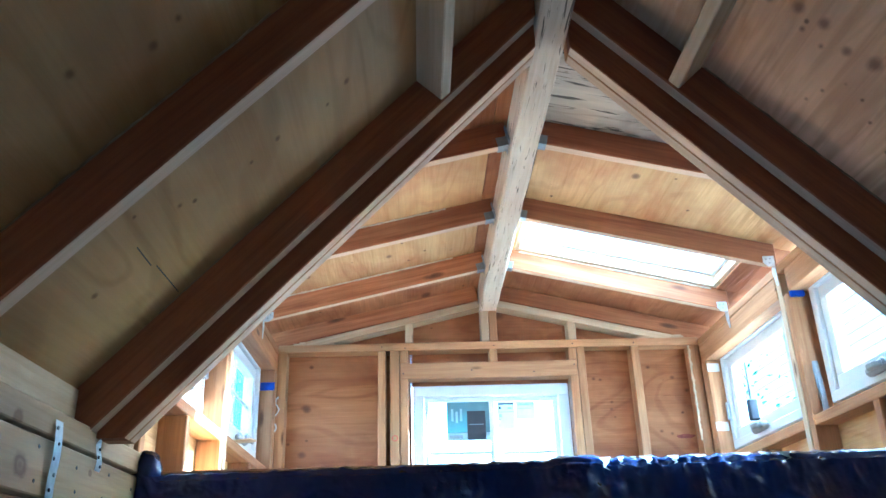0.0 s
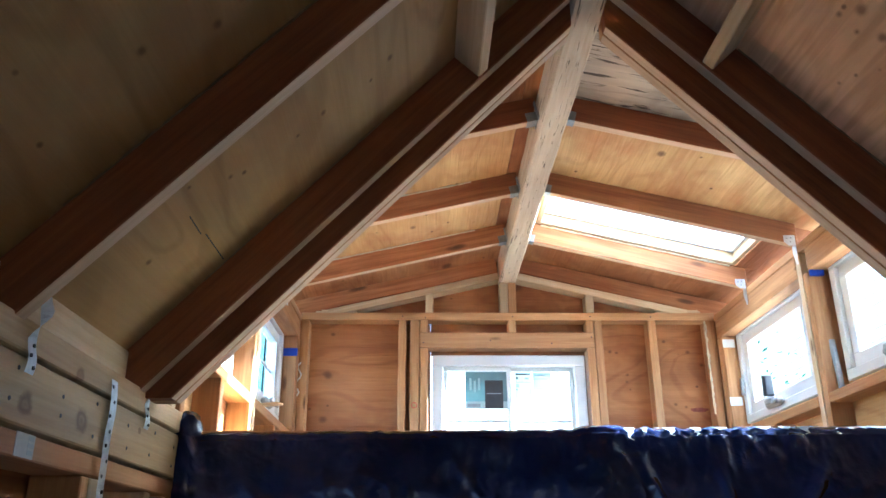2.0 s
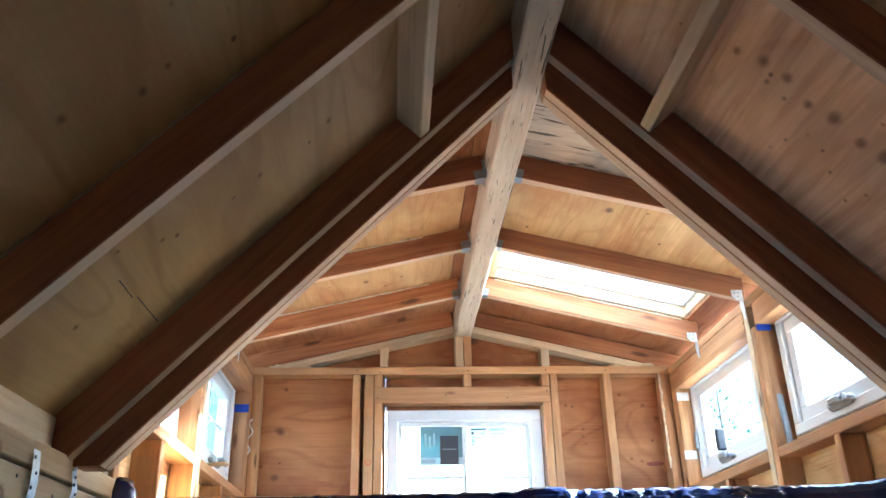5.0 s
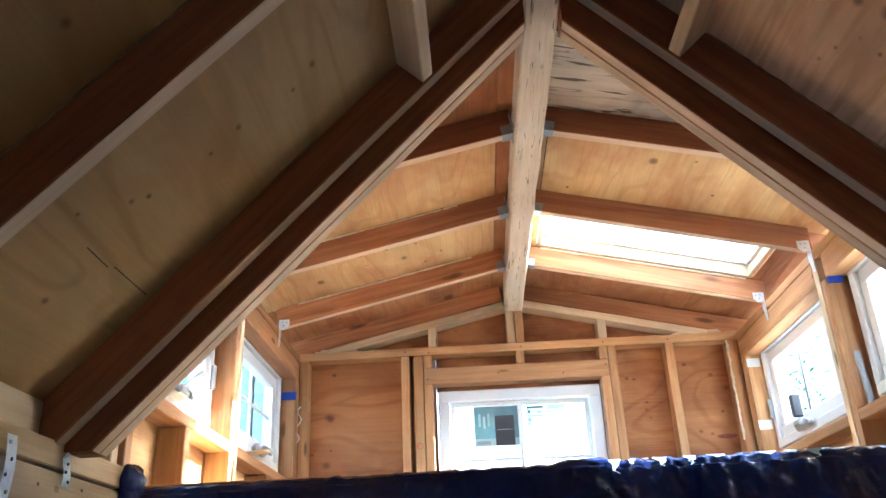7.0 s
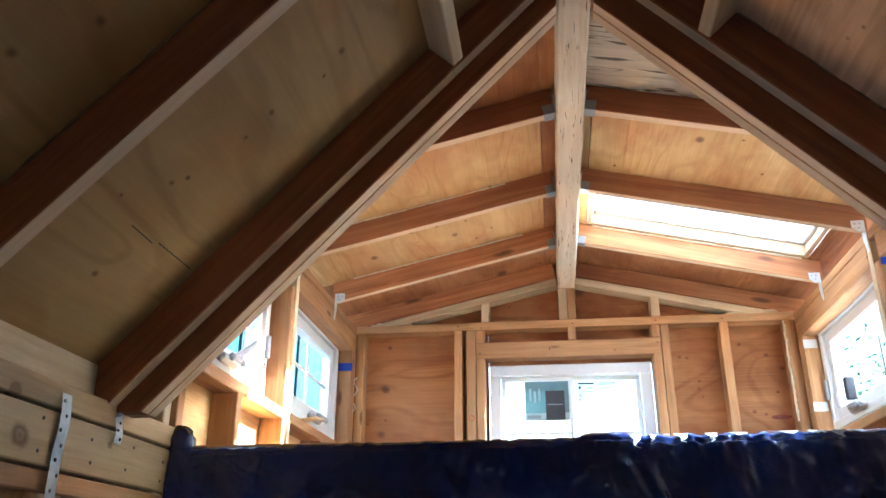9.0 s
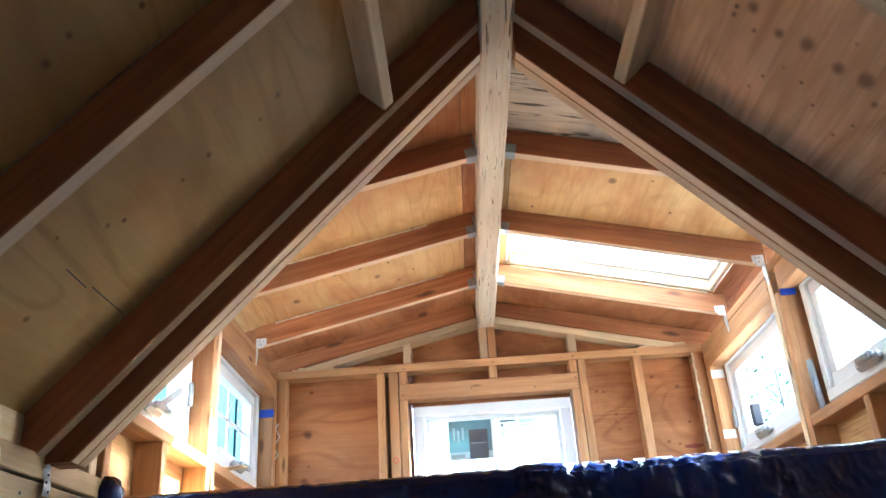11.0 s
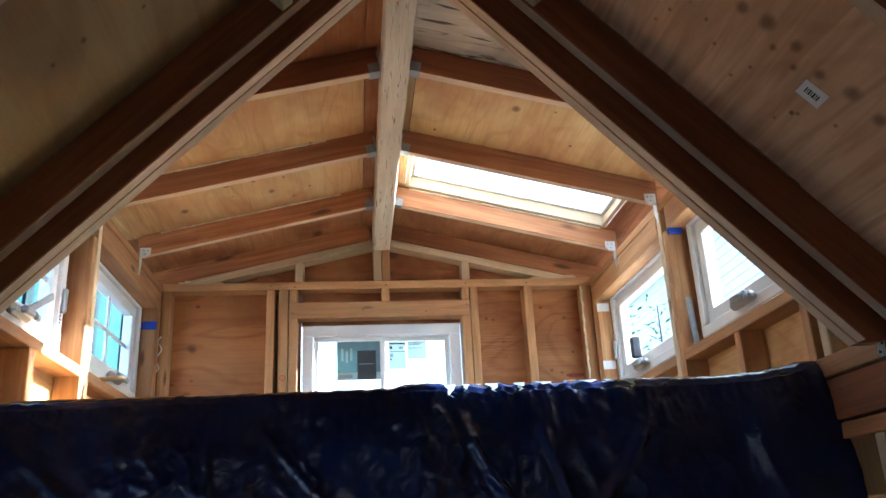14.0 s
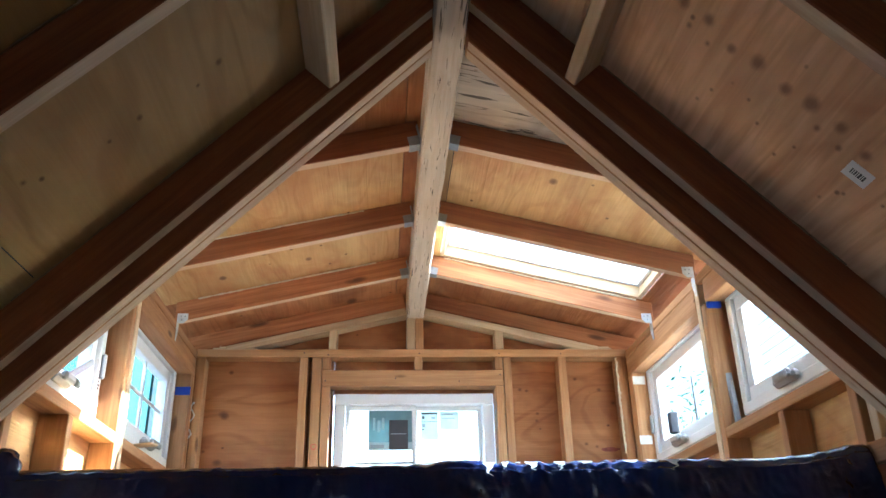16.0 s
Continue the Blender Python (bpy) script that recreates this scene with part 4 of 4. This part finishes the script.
# tapes
tagged(box("blue_tape", (-1.158, -0.0812, 2.578), (-1.086, -0.0795, 2.618), M_TAPE, bevel=0), "strip of blue painter's tape round the stud", "tape")
tagged(box("blue_tape", (1.094, -1.1005, 2.660), (1.152, -1.0845, 2.700), M_TAPE, bevel=0.004), "crumpled blue painter's tape on the window post", "tape")
for z in (2.642, 2.345):
    tagged(box("flashing_tape", (1.088, -0.0815, z - 0.02), (1.150, -0.0797, z + 0.022), M_SEALTAPE, bevel=0), "silver flashing tape patch on the window post", "tape")
bm = box_mesh((-0.001, -0.012, -0.10), (0.001, 0.012, 0.10))
bmesh.ops.subdivide_edges(bm, edges=bm.edges[:], cuts=4)
wobble(bm, 0.006, 14)
tagged(link_mesh("flashing_flap", bm, M_STEEL, m=pose(1.137, -1.094, 2.30, 0, 6, 78)), "loose grey flashing strip between the post and window", "tape")

# shims on the end wall's plate
for x0, x1, z in ((-1.015, -0.80, P1 + 0.001), (0.775, 1.02, P1 + 0.001)):
    sh = empty("wood_shim", label="pair of thin pale wood shims lying on the plate", category="shim")
    box("shim", (x0, F0 + 0.002, z), (x1, F0 + 0.06, z + 0.008), M_PALE, sh, bevel=0.001)
    box("shim", (x0 + 0.03, F0 + 0.006, z + 0.0085), (x1 - 0.01, F0 + 0.065, z + 0.016), M_PALE, sh, bevel=0.001)

# red crayon marks
bm = bmesh.new()
bmesh.ops.create_cone(bm, cap_ends=True, cap_tris=True, segments=20, radius1=1, radius2=1, depth=0.0006)
for v in bm.verts:
    r = 1 + 0.35 * noise.noise((v.co.x * 2, v.co.y * 2, 3))
    v.co.x, v.co.y = v.co.x * r * 0.048, v.co.y * r * 0.011
tagged(link_mesh("crayon_mark", bm, M_SMUDGE, m=pose(0.985, YS - 0.0006, 2.333, 90, 0, 0)), "smudged red crayon mark on plywood", "mark")
bm = bmesh.new()
for k in range(14):
    a0, a1 = k / 14 * math.tau, (k + 1) / 14 * math.tau
    q = [bm.verts.new((r * math.cos(a), -0.0008, r * math.sin(a))) for r, a in ((0.011, a0), (0.015, a0), (0.015, a1), (0.011, a1))]
    bm.faces.new(q)
bmesh.ops.solidify(bm, geom=bm.faces[:], thickness=0.0006)
tagged(link_mesh("crayon_ring", bm, M_RED, m=pose(-0.495, -0.0006, 2.342)), "small red crayon ring on a stud", "mark")


def perforated_strap(x, y, z0, z1, width, bend, label):
    """A punched steel strap nailed down the wall, with dark nail holes."""
    out = 1 if x < 0 else -1
    st = empty("metal_strap", pose(x, y, z0), label=label, category="strap")
    n = 16
    bm = bmesh.new()
    vs = []
    for k in range(n + 1):
        t = k / n
        off = bend * math.sin(t * 9.0) * 0.004
        z = (z1 - z0) * t
        vs.append([bm.verts.new((out * (0.001 + abs(off) * 0.6), s * width / 2 + off, z)) for s in (-1, 1)])
    for k in range(n):
        bm.faces.new((vs[k][0], vs[k][1], vs[k + 1][1], vs[k + 1][0]))
    bmesh.ops.solidify(bm, geom=bm.faces[:], thickness=0.0015)
    part("strip", bm, M_ZINC, st)
    holes = int(abs(z1 - z0) / 0.028)
    for k in range(holes):
        bm = bmesh.new()
        bmesh.ops.create_cone(bm, cap_ends=True, segments=8, radius1=0.0042, radius2=0.0036, depth=0.003)
        z = (z1 - z0) * (k + 0.5) / holes
        part("nail", bm, M_INK if k % 3 else M_STEEL, st, m=pose(out * 0.0028, (0.006 if k % 2 else -0.006), z, 0, 90, 0))
    return st


perforated_strap(-1.062, -2.502, 1.945, 1.63, 0.034, 1.0, "punched galvanised strap nailed down plates and stud")
perforated_strap(1.064, -2.46, 1.945, 1.63, 0.026, 1.0, "punched galvanised strap nailed down plates and stud")


def nails(places, r=0.0038):
    for p, axis in places:
        bm = bmesh.new()
        bmesh.ops.create_cone(bm, cap_ends=True, segments=8, radius1=r, radius2=r, depth=0.0016)
        turn = pose(*p, 0, 90, 0) if axis == "x" else pose(*p, 90, 0, 0)
        tagged(link_mesh("nail_head", bm, M_INK, m=turn), "dark nail head driven into the framing", "nail", "nails in the framing")


random.seed(4)
nails([((-XP - 0.0028, -2.05 - 0.17 * k + 0.03 * random.random(), z + 0.02 * random.random()), "x") for k in range(6) for z in (1.825, 1.870)])
nails([((x, F0 - 0.0028, 2.80 + 0.012 * random.random()), "y") for x in (-0.56, -0.44, 0.02, 0.43, 0.75)])
nails([((x, F0 - 0.0008, 2.66 + 0.04 * random.random()), "y") for x in (-0.45, -0.1, 0.22, 0.43)])

# blue cloth scrap between the west studs
bm = bmesh.new()
bmesh.ops.create_grid(bm, x_segments=14, y_segments=14, size=0.5)
for v in bm.verts:
    x, z = v.co.x, v.co.y
    v.co = Vector((x * 0.088, 0.008 * noise.noise((x * 5, z * 5, 0)) - 0.008, z * 0.16 * (1 + 0.4 * x) + x * 0.06))
for f_ in bm.faces:
    f_.smooth = True
bmesh.ops.solidify(bm, geom=bm.faces[:], thickness=0.002)
tagged(link_mesh("tarp_scrap", bm, M_TARP, m=pose(-1.128, -2.514, 1.585)), "scrap of blue tarp stuffed between two studs", "tarp")
# shim left lying on the west sill
tagged(board("wood_shim", (-1.140, -0.790, 2.2005), (-1.020, -0.835, 2.2005), 0.045, 0.009, M_PALE, None), "pale wood shim jutting over the window sill", "shim")
# ---------------------------------------------------------------- house next door, seen through the west windows
house = empty("neighbour_house", label="teal board-sided two-storey house beyond the windows", category="house")
HX, HY0, HY1, HZ = -5.2, 3.5, 24.0, 8.6
box("house_body", (HX - 8, HY0, -0.6), (HX - 0.03, HY1, HZ), M_SIDING, house, bevel=0)
for k in range(41):
    y = HY0 + 0.5 * k
    box("siding_board", (HX - 0.029, y + 0.004, -0.6), (HX, y + 0.496, HZ - 0.1), M_SIDING, house, bevel=0)
for y, w in ((5.1, 0.25), (6.9, 0.35), (8.6, 0.3), (10.35, 0.55), (11.7, 0.42), (13.9, 0.3), (16.5, 0.4), (19.5, 0.4)):
    box("batten", (HX + 0.001, y, -0.6), (HX + 0.05, y + w, HZ - 0.1), M_BATTEN, house, bevel=0)
bm = bmesh.new()
tri = [(HX + 0.4, HZ - 0.1), (HX - 4.0, HZ + 3.0), (HX - 8.4, HZ - 0.1)]
lo, hi = [bm.verts.new((x, HY0 - 0.4, z)) for x, z in tri], [bm.verts.new((x, HY1 + 0.4, z)) for x, z in tri]
bm.faces.new(lo), bm.faces.new(hi[::-1])
for k in range(3):
    bm.faces.new((lo[k], hi[k], hi[(k + 1) % 3], lo[(k + 1) % 3]))
bmesh.ops.recalc_face_normals(bm, faces=bm.faces)
link_mesh("roof", bm, M_SHINGLE, house, m=Matrix.Identity(4))


# ---------------------------------------------------------------- garden tree outside the east windows
def leaf_material():
    m, nt, b = node_material("green_leaf", 0.5)
    oi = nt.nodes.new("ShaderNodeNewGeometry")
    col = ramp(nt, oi.outputs["Random Per Island"], [(0.0, (0.035, 0.085, 0.025)), (0.6, (0.06, 0.13, 0.035)), (1.0, (0.11, 0.18, 0.05))])
    nt.links.new(col, b.inputs["Base Color"])
    t = nt.nodes.new("ShaderNodeBsdfTranslucent")
    nt.links.new(col, t.inputs["Color"])
    mx = nt.nodes.new("ShaderNodeMixShader")
    mx.inputs[0].default_value = 0.35
    nt.links.new(b.outputs[0], mx.inputs[1])
    nt.links.new(t.outputs[0], mx.inputs[2])
    nt.links.new(mx.outputs[0], nt.nodes["Material Output"].inputs["Surface"])
    return m


M_LEAF = leaf_material()
M_BARK = plain("grey_bark", (0.16, 0.12, 0.09), 0.9, grain=0.3, scale=14, relief=0.8)


def tree(x, y, height, spread, seed):
    """A small garden tree: a tapered trunk, forked limbs and an open crown of single leaves."""
    rnd = random.Random(seed)
    top = empty("tree", pose(x, y, -0.6), label="small leafy garden tree standing on gravel outside", category="tree")

    def limb(bm, a, b, r0, r1):
        a, b = Vector(a), Vector(b)
        d = (b - a).normalized()
        u = d.orthogonal().normalized()
        w = d.cross(u)
        rings = []
        for k in range(5):
            q = k / 4
            c = a.lerp(b, q) + Vector(noise.noise_vector(a * 2 + Vector((q * 3, seed, 0)))) * 0.05 * (q > 0)
            r = r0 + (r1 - r0) * q
            rings.append([bm.verts.new(c + (u * math.cos(g) + w * math.sin(g)) * r) for g in [math.tau * n / 7 for n in range(7)]])
        for k in range(4):
            for n in range(7):
                bm.faces.new((rings[k][n], rings[k][(n + 1) % 7], rings[k + 1][(n + 1) % 7], rings[k + 1][n]))

    bm = bmesh.new()
    fork = height * 0.45
    limb(bm, (0, 0, 0), (0.05, 0.03, fork), 0.11, 0.07)
    part("trunk", bm, M_BARK, top)
    tips = []
    bm = bmesh.new()
    for k in range(9):
        g = math.tau * k / 9 + rnd.uniform(-0.3, 0.3)
        tip = Vector((math.cos(g) * spread * rnd.uniform(0.4, 0.85), math.sin(g) * spread * rnd.uniform(0.4, 0.85), fork + (height - fork) * rnd.uniform(0.35, 0.95)))
        limb(bm, (0.05, 0.03, fork * rnd.uniform(0.8, 0.99)), tip, 0.04, 0.008)
        tips.append(tip)
    part("limbs", bm, M_BARK, top)
    verts, faces = [], []
    for _ in range(520):
        c = rnd.choice(tips).lerp(Vector((0, 0, height * 0.72)), rnd.random() * 0.45) + Vector((rnd.gauss(0, 0.24), rnd.gauss(0, 0.24), rnd.gauss(0, 0.20)))
        a = Vector((rnd.gauss(0, 1), rnd.gauss(0, 1), rnd.gauss(0, 0.6))).normalized() * rnd.uniform(0.035, 0.06)
        b = a.orthogonal().normalized() * a.length * 0.45
        n = len(verts)
        verts += [c - a, c + b, c + a, c - b]
        faces.append((n, n + 1, n + 2, n + 3))
    me = bpy.data.meshes.new("crown")
    me.from_pydata(verts, [], faces)
    me.materials.append(M_LEAF)
    crown = new("crown", me)
    crown.parent = top
    tagged(crown, label="open crown of small green leaves")
    return top


tree(4.4, 7.2, 5.6, 1.3, 3)

# white house behind the tree, pale through east windows, sized to block sky light
M_WHITESIDE = plain("white_lap_siding", (0.80, 0.81, 0.80), 0.6, grain=0.05, scale=4)
white_house = empty("neighbour_house", label="white lap-sided two-storey house outside the bright windows", category="house")
EX, EY0, EY1, EZ = 6.6, 4.2, 16.0, 6.9
box("house_body", (EX + 0.04, EY0, -0.6), (EX + 7.0, EY1, EZ), M_WHITESIDE, white_house, bevel=0)
for k in range(41):
    z = -0.6 + 0.18 * k
    bm = bmesh.new()
    vs = [bm.verts.new((px, py, pz)) for py in (EY0, EY1) for px, pz in ((EX + 0.038, z), (EX, z), (EX + 0.026, z + 0.178), (EX + 0.038, z + 0.178))]
    for q in ((0, 1, 2, 3), (7, 6, 5, 4), (0, 4, 5, 1), (1, 5, 6, 2), (2, 6, 7, 3), (3, 7, 4, 0)):
        bm.faces.new([vs[c] for c in q])
    bmesh.ops.recalc_face_normals(bm, faces=bm.faces)
    link_mesh("lap_board", bm, M_WHITESIDE, white_house, m=Matrix.Identity(4))
bm = bmesh.new()
tri = [(EX - 0.3, EZ), (EX + 3.5, EZ + 1.6), (EX + 7.3, EZ)]
lo, hi = [bm.verts.new((x, EY0 - 0.3, z)) for x, z in tri], [bm.verts.new((x, EY1 + 0.3, z)) for x, z in tri]
bm.faces.new(lo), bm.faces.new(hi[::-1])
for k in range(3):
    bm.faces.new((lo[k], hi[k], hi[(k + 1) % 3], lo[(k + 1) % 3]))
bmesh.ops.recalc_face_normals(bm, faces=bm.faces)
link_mesh("roof", bm, M_SHINGLE, white_house, m=Matrix.Identity(4))

# sealant along the steep roof's rafters
for sx, y, a, b in ((-1, -2.9305, 0.62, 1.02), (-1, -2.3425, 0.55, 0.95), (1, -2.3425, 0.38, 0.9)):
    n = 40
    zz = BASE[sx] + DEPTH[sx] / cs
    strip("sealant_bead", [(sx * (a + (b - a) * k / n), y + 0.003 * noise.noise((k * 0.9, y * 9, 0)), zz - 0.003 - PITCH * (a + (b - a) * k / n)) for k in range(n + 1)], 0.0018, M_SEAL, "thin sealant bead where a rafter meets the plywood", "sealant")

# ---------------------------------------------------------------- roof sheets
KNOTS_E = ((0.420, -2.657, 0.013), (0.464, -2.680, 0.018), (0.487, -2.636, 0.008), (0.510, -2.682, 0.016), (0.525, -2.626, 0.007), (0.560, -2.657, 0.013),
           (0.603, -2.670, 0.021), (0.657, -2.658, 0.017), (0.698, -2.670, 0.022), (0.725, -2.626, 0.010), (0.749, -2.667, 0.017), (0.766, -2.618, 0.009),
           (0.800, -2.647, 0.015), (0.849, -2.663, 0.021), (0.901, -2.653, 0.017), (0.719, -2.539, 0.005), (0.623, -2.568, 0.006), (0.654, -2.526, 0.005),
           (0.555, -2.467, 0.004), (0.567, -2.520, 0.005), (0.703, -2.481, 0.005), (0.796, -2.464, 0.004), (0.817, -2.520, 0.005), (0.867, -2.564, 0.006))
KNOTS_W = ((-0.520, -2.571, 0.010), (-0.563, -2.548, 0.006), (-0.662, -2.580, 0.008), (-0.714, -2.576, 0.006), (-0.835, -2.633, 0.007), (-0.892, -2.709, 0.006),
           (-0.995, -2.585, 0.009), (-0.859, -3.107, 0.010), (-0.770, -3.047, 0.010), (-0.732, -3.062, 0.007))
# pinkish east, yellower west; the gap in brightness stands in for light
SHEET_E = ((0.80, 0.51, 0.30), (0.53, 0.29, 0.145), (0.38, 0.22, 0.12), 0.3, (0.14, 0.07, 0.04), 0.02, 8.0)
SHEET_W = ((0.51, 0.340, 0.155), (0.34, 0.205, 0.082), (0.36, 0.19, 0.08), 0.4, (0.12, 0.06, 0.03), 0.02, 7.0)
for sx, side in sides:
    nrm = Vector((sx * PITCH, 0, 1)).normalized()
    along = Vector((sx, 0, -PITCH)).normalized()
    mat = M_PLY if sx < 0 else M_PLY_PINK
    off = DEPTH[sx] + 0.007
    for xa, xb in ((-0.072, 0.2875), (0.2895, 1.30)):
        for ya, yb in ((-4.10, -2.262), (-5.70, -4.103)):
            p = Vector((sx * (xa + xb) / 2, (ya + yb) / 2, BASE[sx] - PITCH * (xa + xb) / 2)) + nrm * off
            m = axes(p, (0, 1, 0), nrm)
            if xa > 0 and yb > -3:
                inv = m.inverted()
                dots = KNOTS_E if sx > 0 else KNOTS_W
                loc = [(*(inv @ Vector((kx, ky, BASE[sx] + DEPTH[sx] / cs - PITCH * abs(kx)))).xy, kr) for kx, ky, kr in dots]
                base = SHEET_E if sx > 0 else SHEET_W
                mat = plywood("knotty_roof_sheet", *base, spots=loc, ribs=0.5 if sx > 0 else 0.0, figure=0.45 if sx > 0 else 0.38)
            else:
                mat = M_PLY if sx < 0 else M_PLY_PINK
            h = (xb - xa) / 2 / cs
            link_mesh("plywood_sheet", box_mesh((-(yb - ya) / 2, -h, -0.006), ((yb - ya) / 2, h, 0.006), 0.001), mat, main_roof[sx], m=m)
    dn = Vector((sx * DPITCH, 0, 1)).normalized()
    # bays next to the end wall get darker plywood, their shade in the colour
    cells = []
    if sx < 0:
        cells = [(-0.016, 0.074, -2.25, 0.10, M_PLY_WALL), (0.077, 1.24, -1.60, -0.458, M_PLY_GOLD), (0.077, 1.24, -0.455, 0.10, M_PLY_WALL), (0.077, 1.24, -2.25, -1.603, M_PLY_WALL)]
    else:
        cells = [(-0.016, 0.064, -1.60, -0.998, M_PLY), (0.067, 1.24, -1.60, -0.998, M_PLY_GOLD), (-0.016, 1.24, -2.25, -1.603, M_PLY_GREY), (-0.016, 1.24, -0.476, 0.10, M_PLY_WALL),
                 (-0.016, 0.078, -0.996, -0.478, M_PLY_GOLD), (1.028, 1.24, -0.996, -0.478, M_PLY_WALL)]
    for xa, xb, ya, yb, mt in cells:
        p = Vector((sx * (xa + xb) / 2, (ya + yb) / 2, DBASE[sx] - DPITCH * (xa + xb) / 2)) + dn * (DORM_H + 0.0065)
        m = axes(p, (0, 1, 0), dn)
        h = (xb - xa) / 2 * su
        if mt is M_PLY_GREY:
            m = axes(p, (1, 0, -DPITCH), dn)
            link_mesh("plywood_sheet", box_mesh((-h, -(yb - ya) / 2, -0.006), (h, (yb - ya) / 2, 0.006), 0.001), mt, dorm[sx], m=m)
            continue
        link_mesh("plywood_sheet", box_mesh((-(yb - ya) / 2, -h, -0.006), ((yb - ya) / 2, h, 0.006), 0.001), mt, dorm[sx], m=m)

# long split in the west sheet
nW = Vector((-PITCH, 0, 1)).normalized()
ends_w = [Vector((-x, y, BASE[-1] - PITCH * x + DEPTH[-1] / cs)) - nW * 0.0004 for x, y in ((0.913, -2.621), (0.914, -2.53), (0.908, -2.515), (0.907, -2.357))]
for a, b in (ends_w[:2], ends_w[2:]):
    board("split", a, b, 0.0026, 0.0008, M_INK, main_roof[-1], nW, "dark split in the plywood", bevel=0)

# unseen cover over the sheets, added to stop light through their joints
M_COVER = plain("roofing_felt", (0.05, 0.05, 0.052), 0.9, grain=0.2, scale=15)
for sx, side in sides:
    nrm = Vector((sx * PITCH, 0, 1)).normalized()
    for roof, pitch, base, up, pieces in (
            (main_roof[sx], PITCH, BASE[sx] + 0.005, DEPTH[sx] + 0.017, ((-0.10, 1.45, -5.72, -2.262),)),
            (dorm[sx], DPITCH, DBASE[sx] + 0.004, DORM_H + 0.016, ((-0.03, 1.26, -2.25, 0.12),) if sx < 0 else
             ((-0.03, 1.26, -2.25, -1.0), (-0.03, 1.26, -0.474, 0.12), (-0.03, 0.07, -0.999, -0.475), (1.035, 1.26, -0.999, -0.475)))):
        n = Vector((sx * pitch, 0, 1)).normalized()
        for xa, xb, ya, yb in pieces:
            p = Vector((sx * (xa + xb) / 2, (ya + yb) / 2, base - pitch * (xa + xb) / 2)) + n * up
            h = (xb - xa) / 2 * math.sqrt(1 + pitch * pitch)
            link_mesh("roofing_felt", box_mesh((-(yb - ya) / 2, -h, -0.002), ((yb - ya) / 2, h, 0.002)), M_COVER, roof, m=axes(p, (0, 1, 0), n))
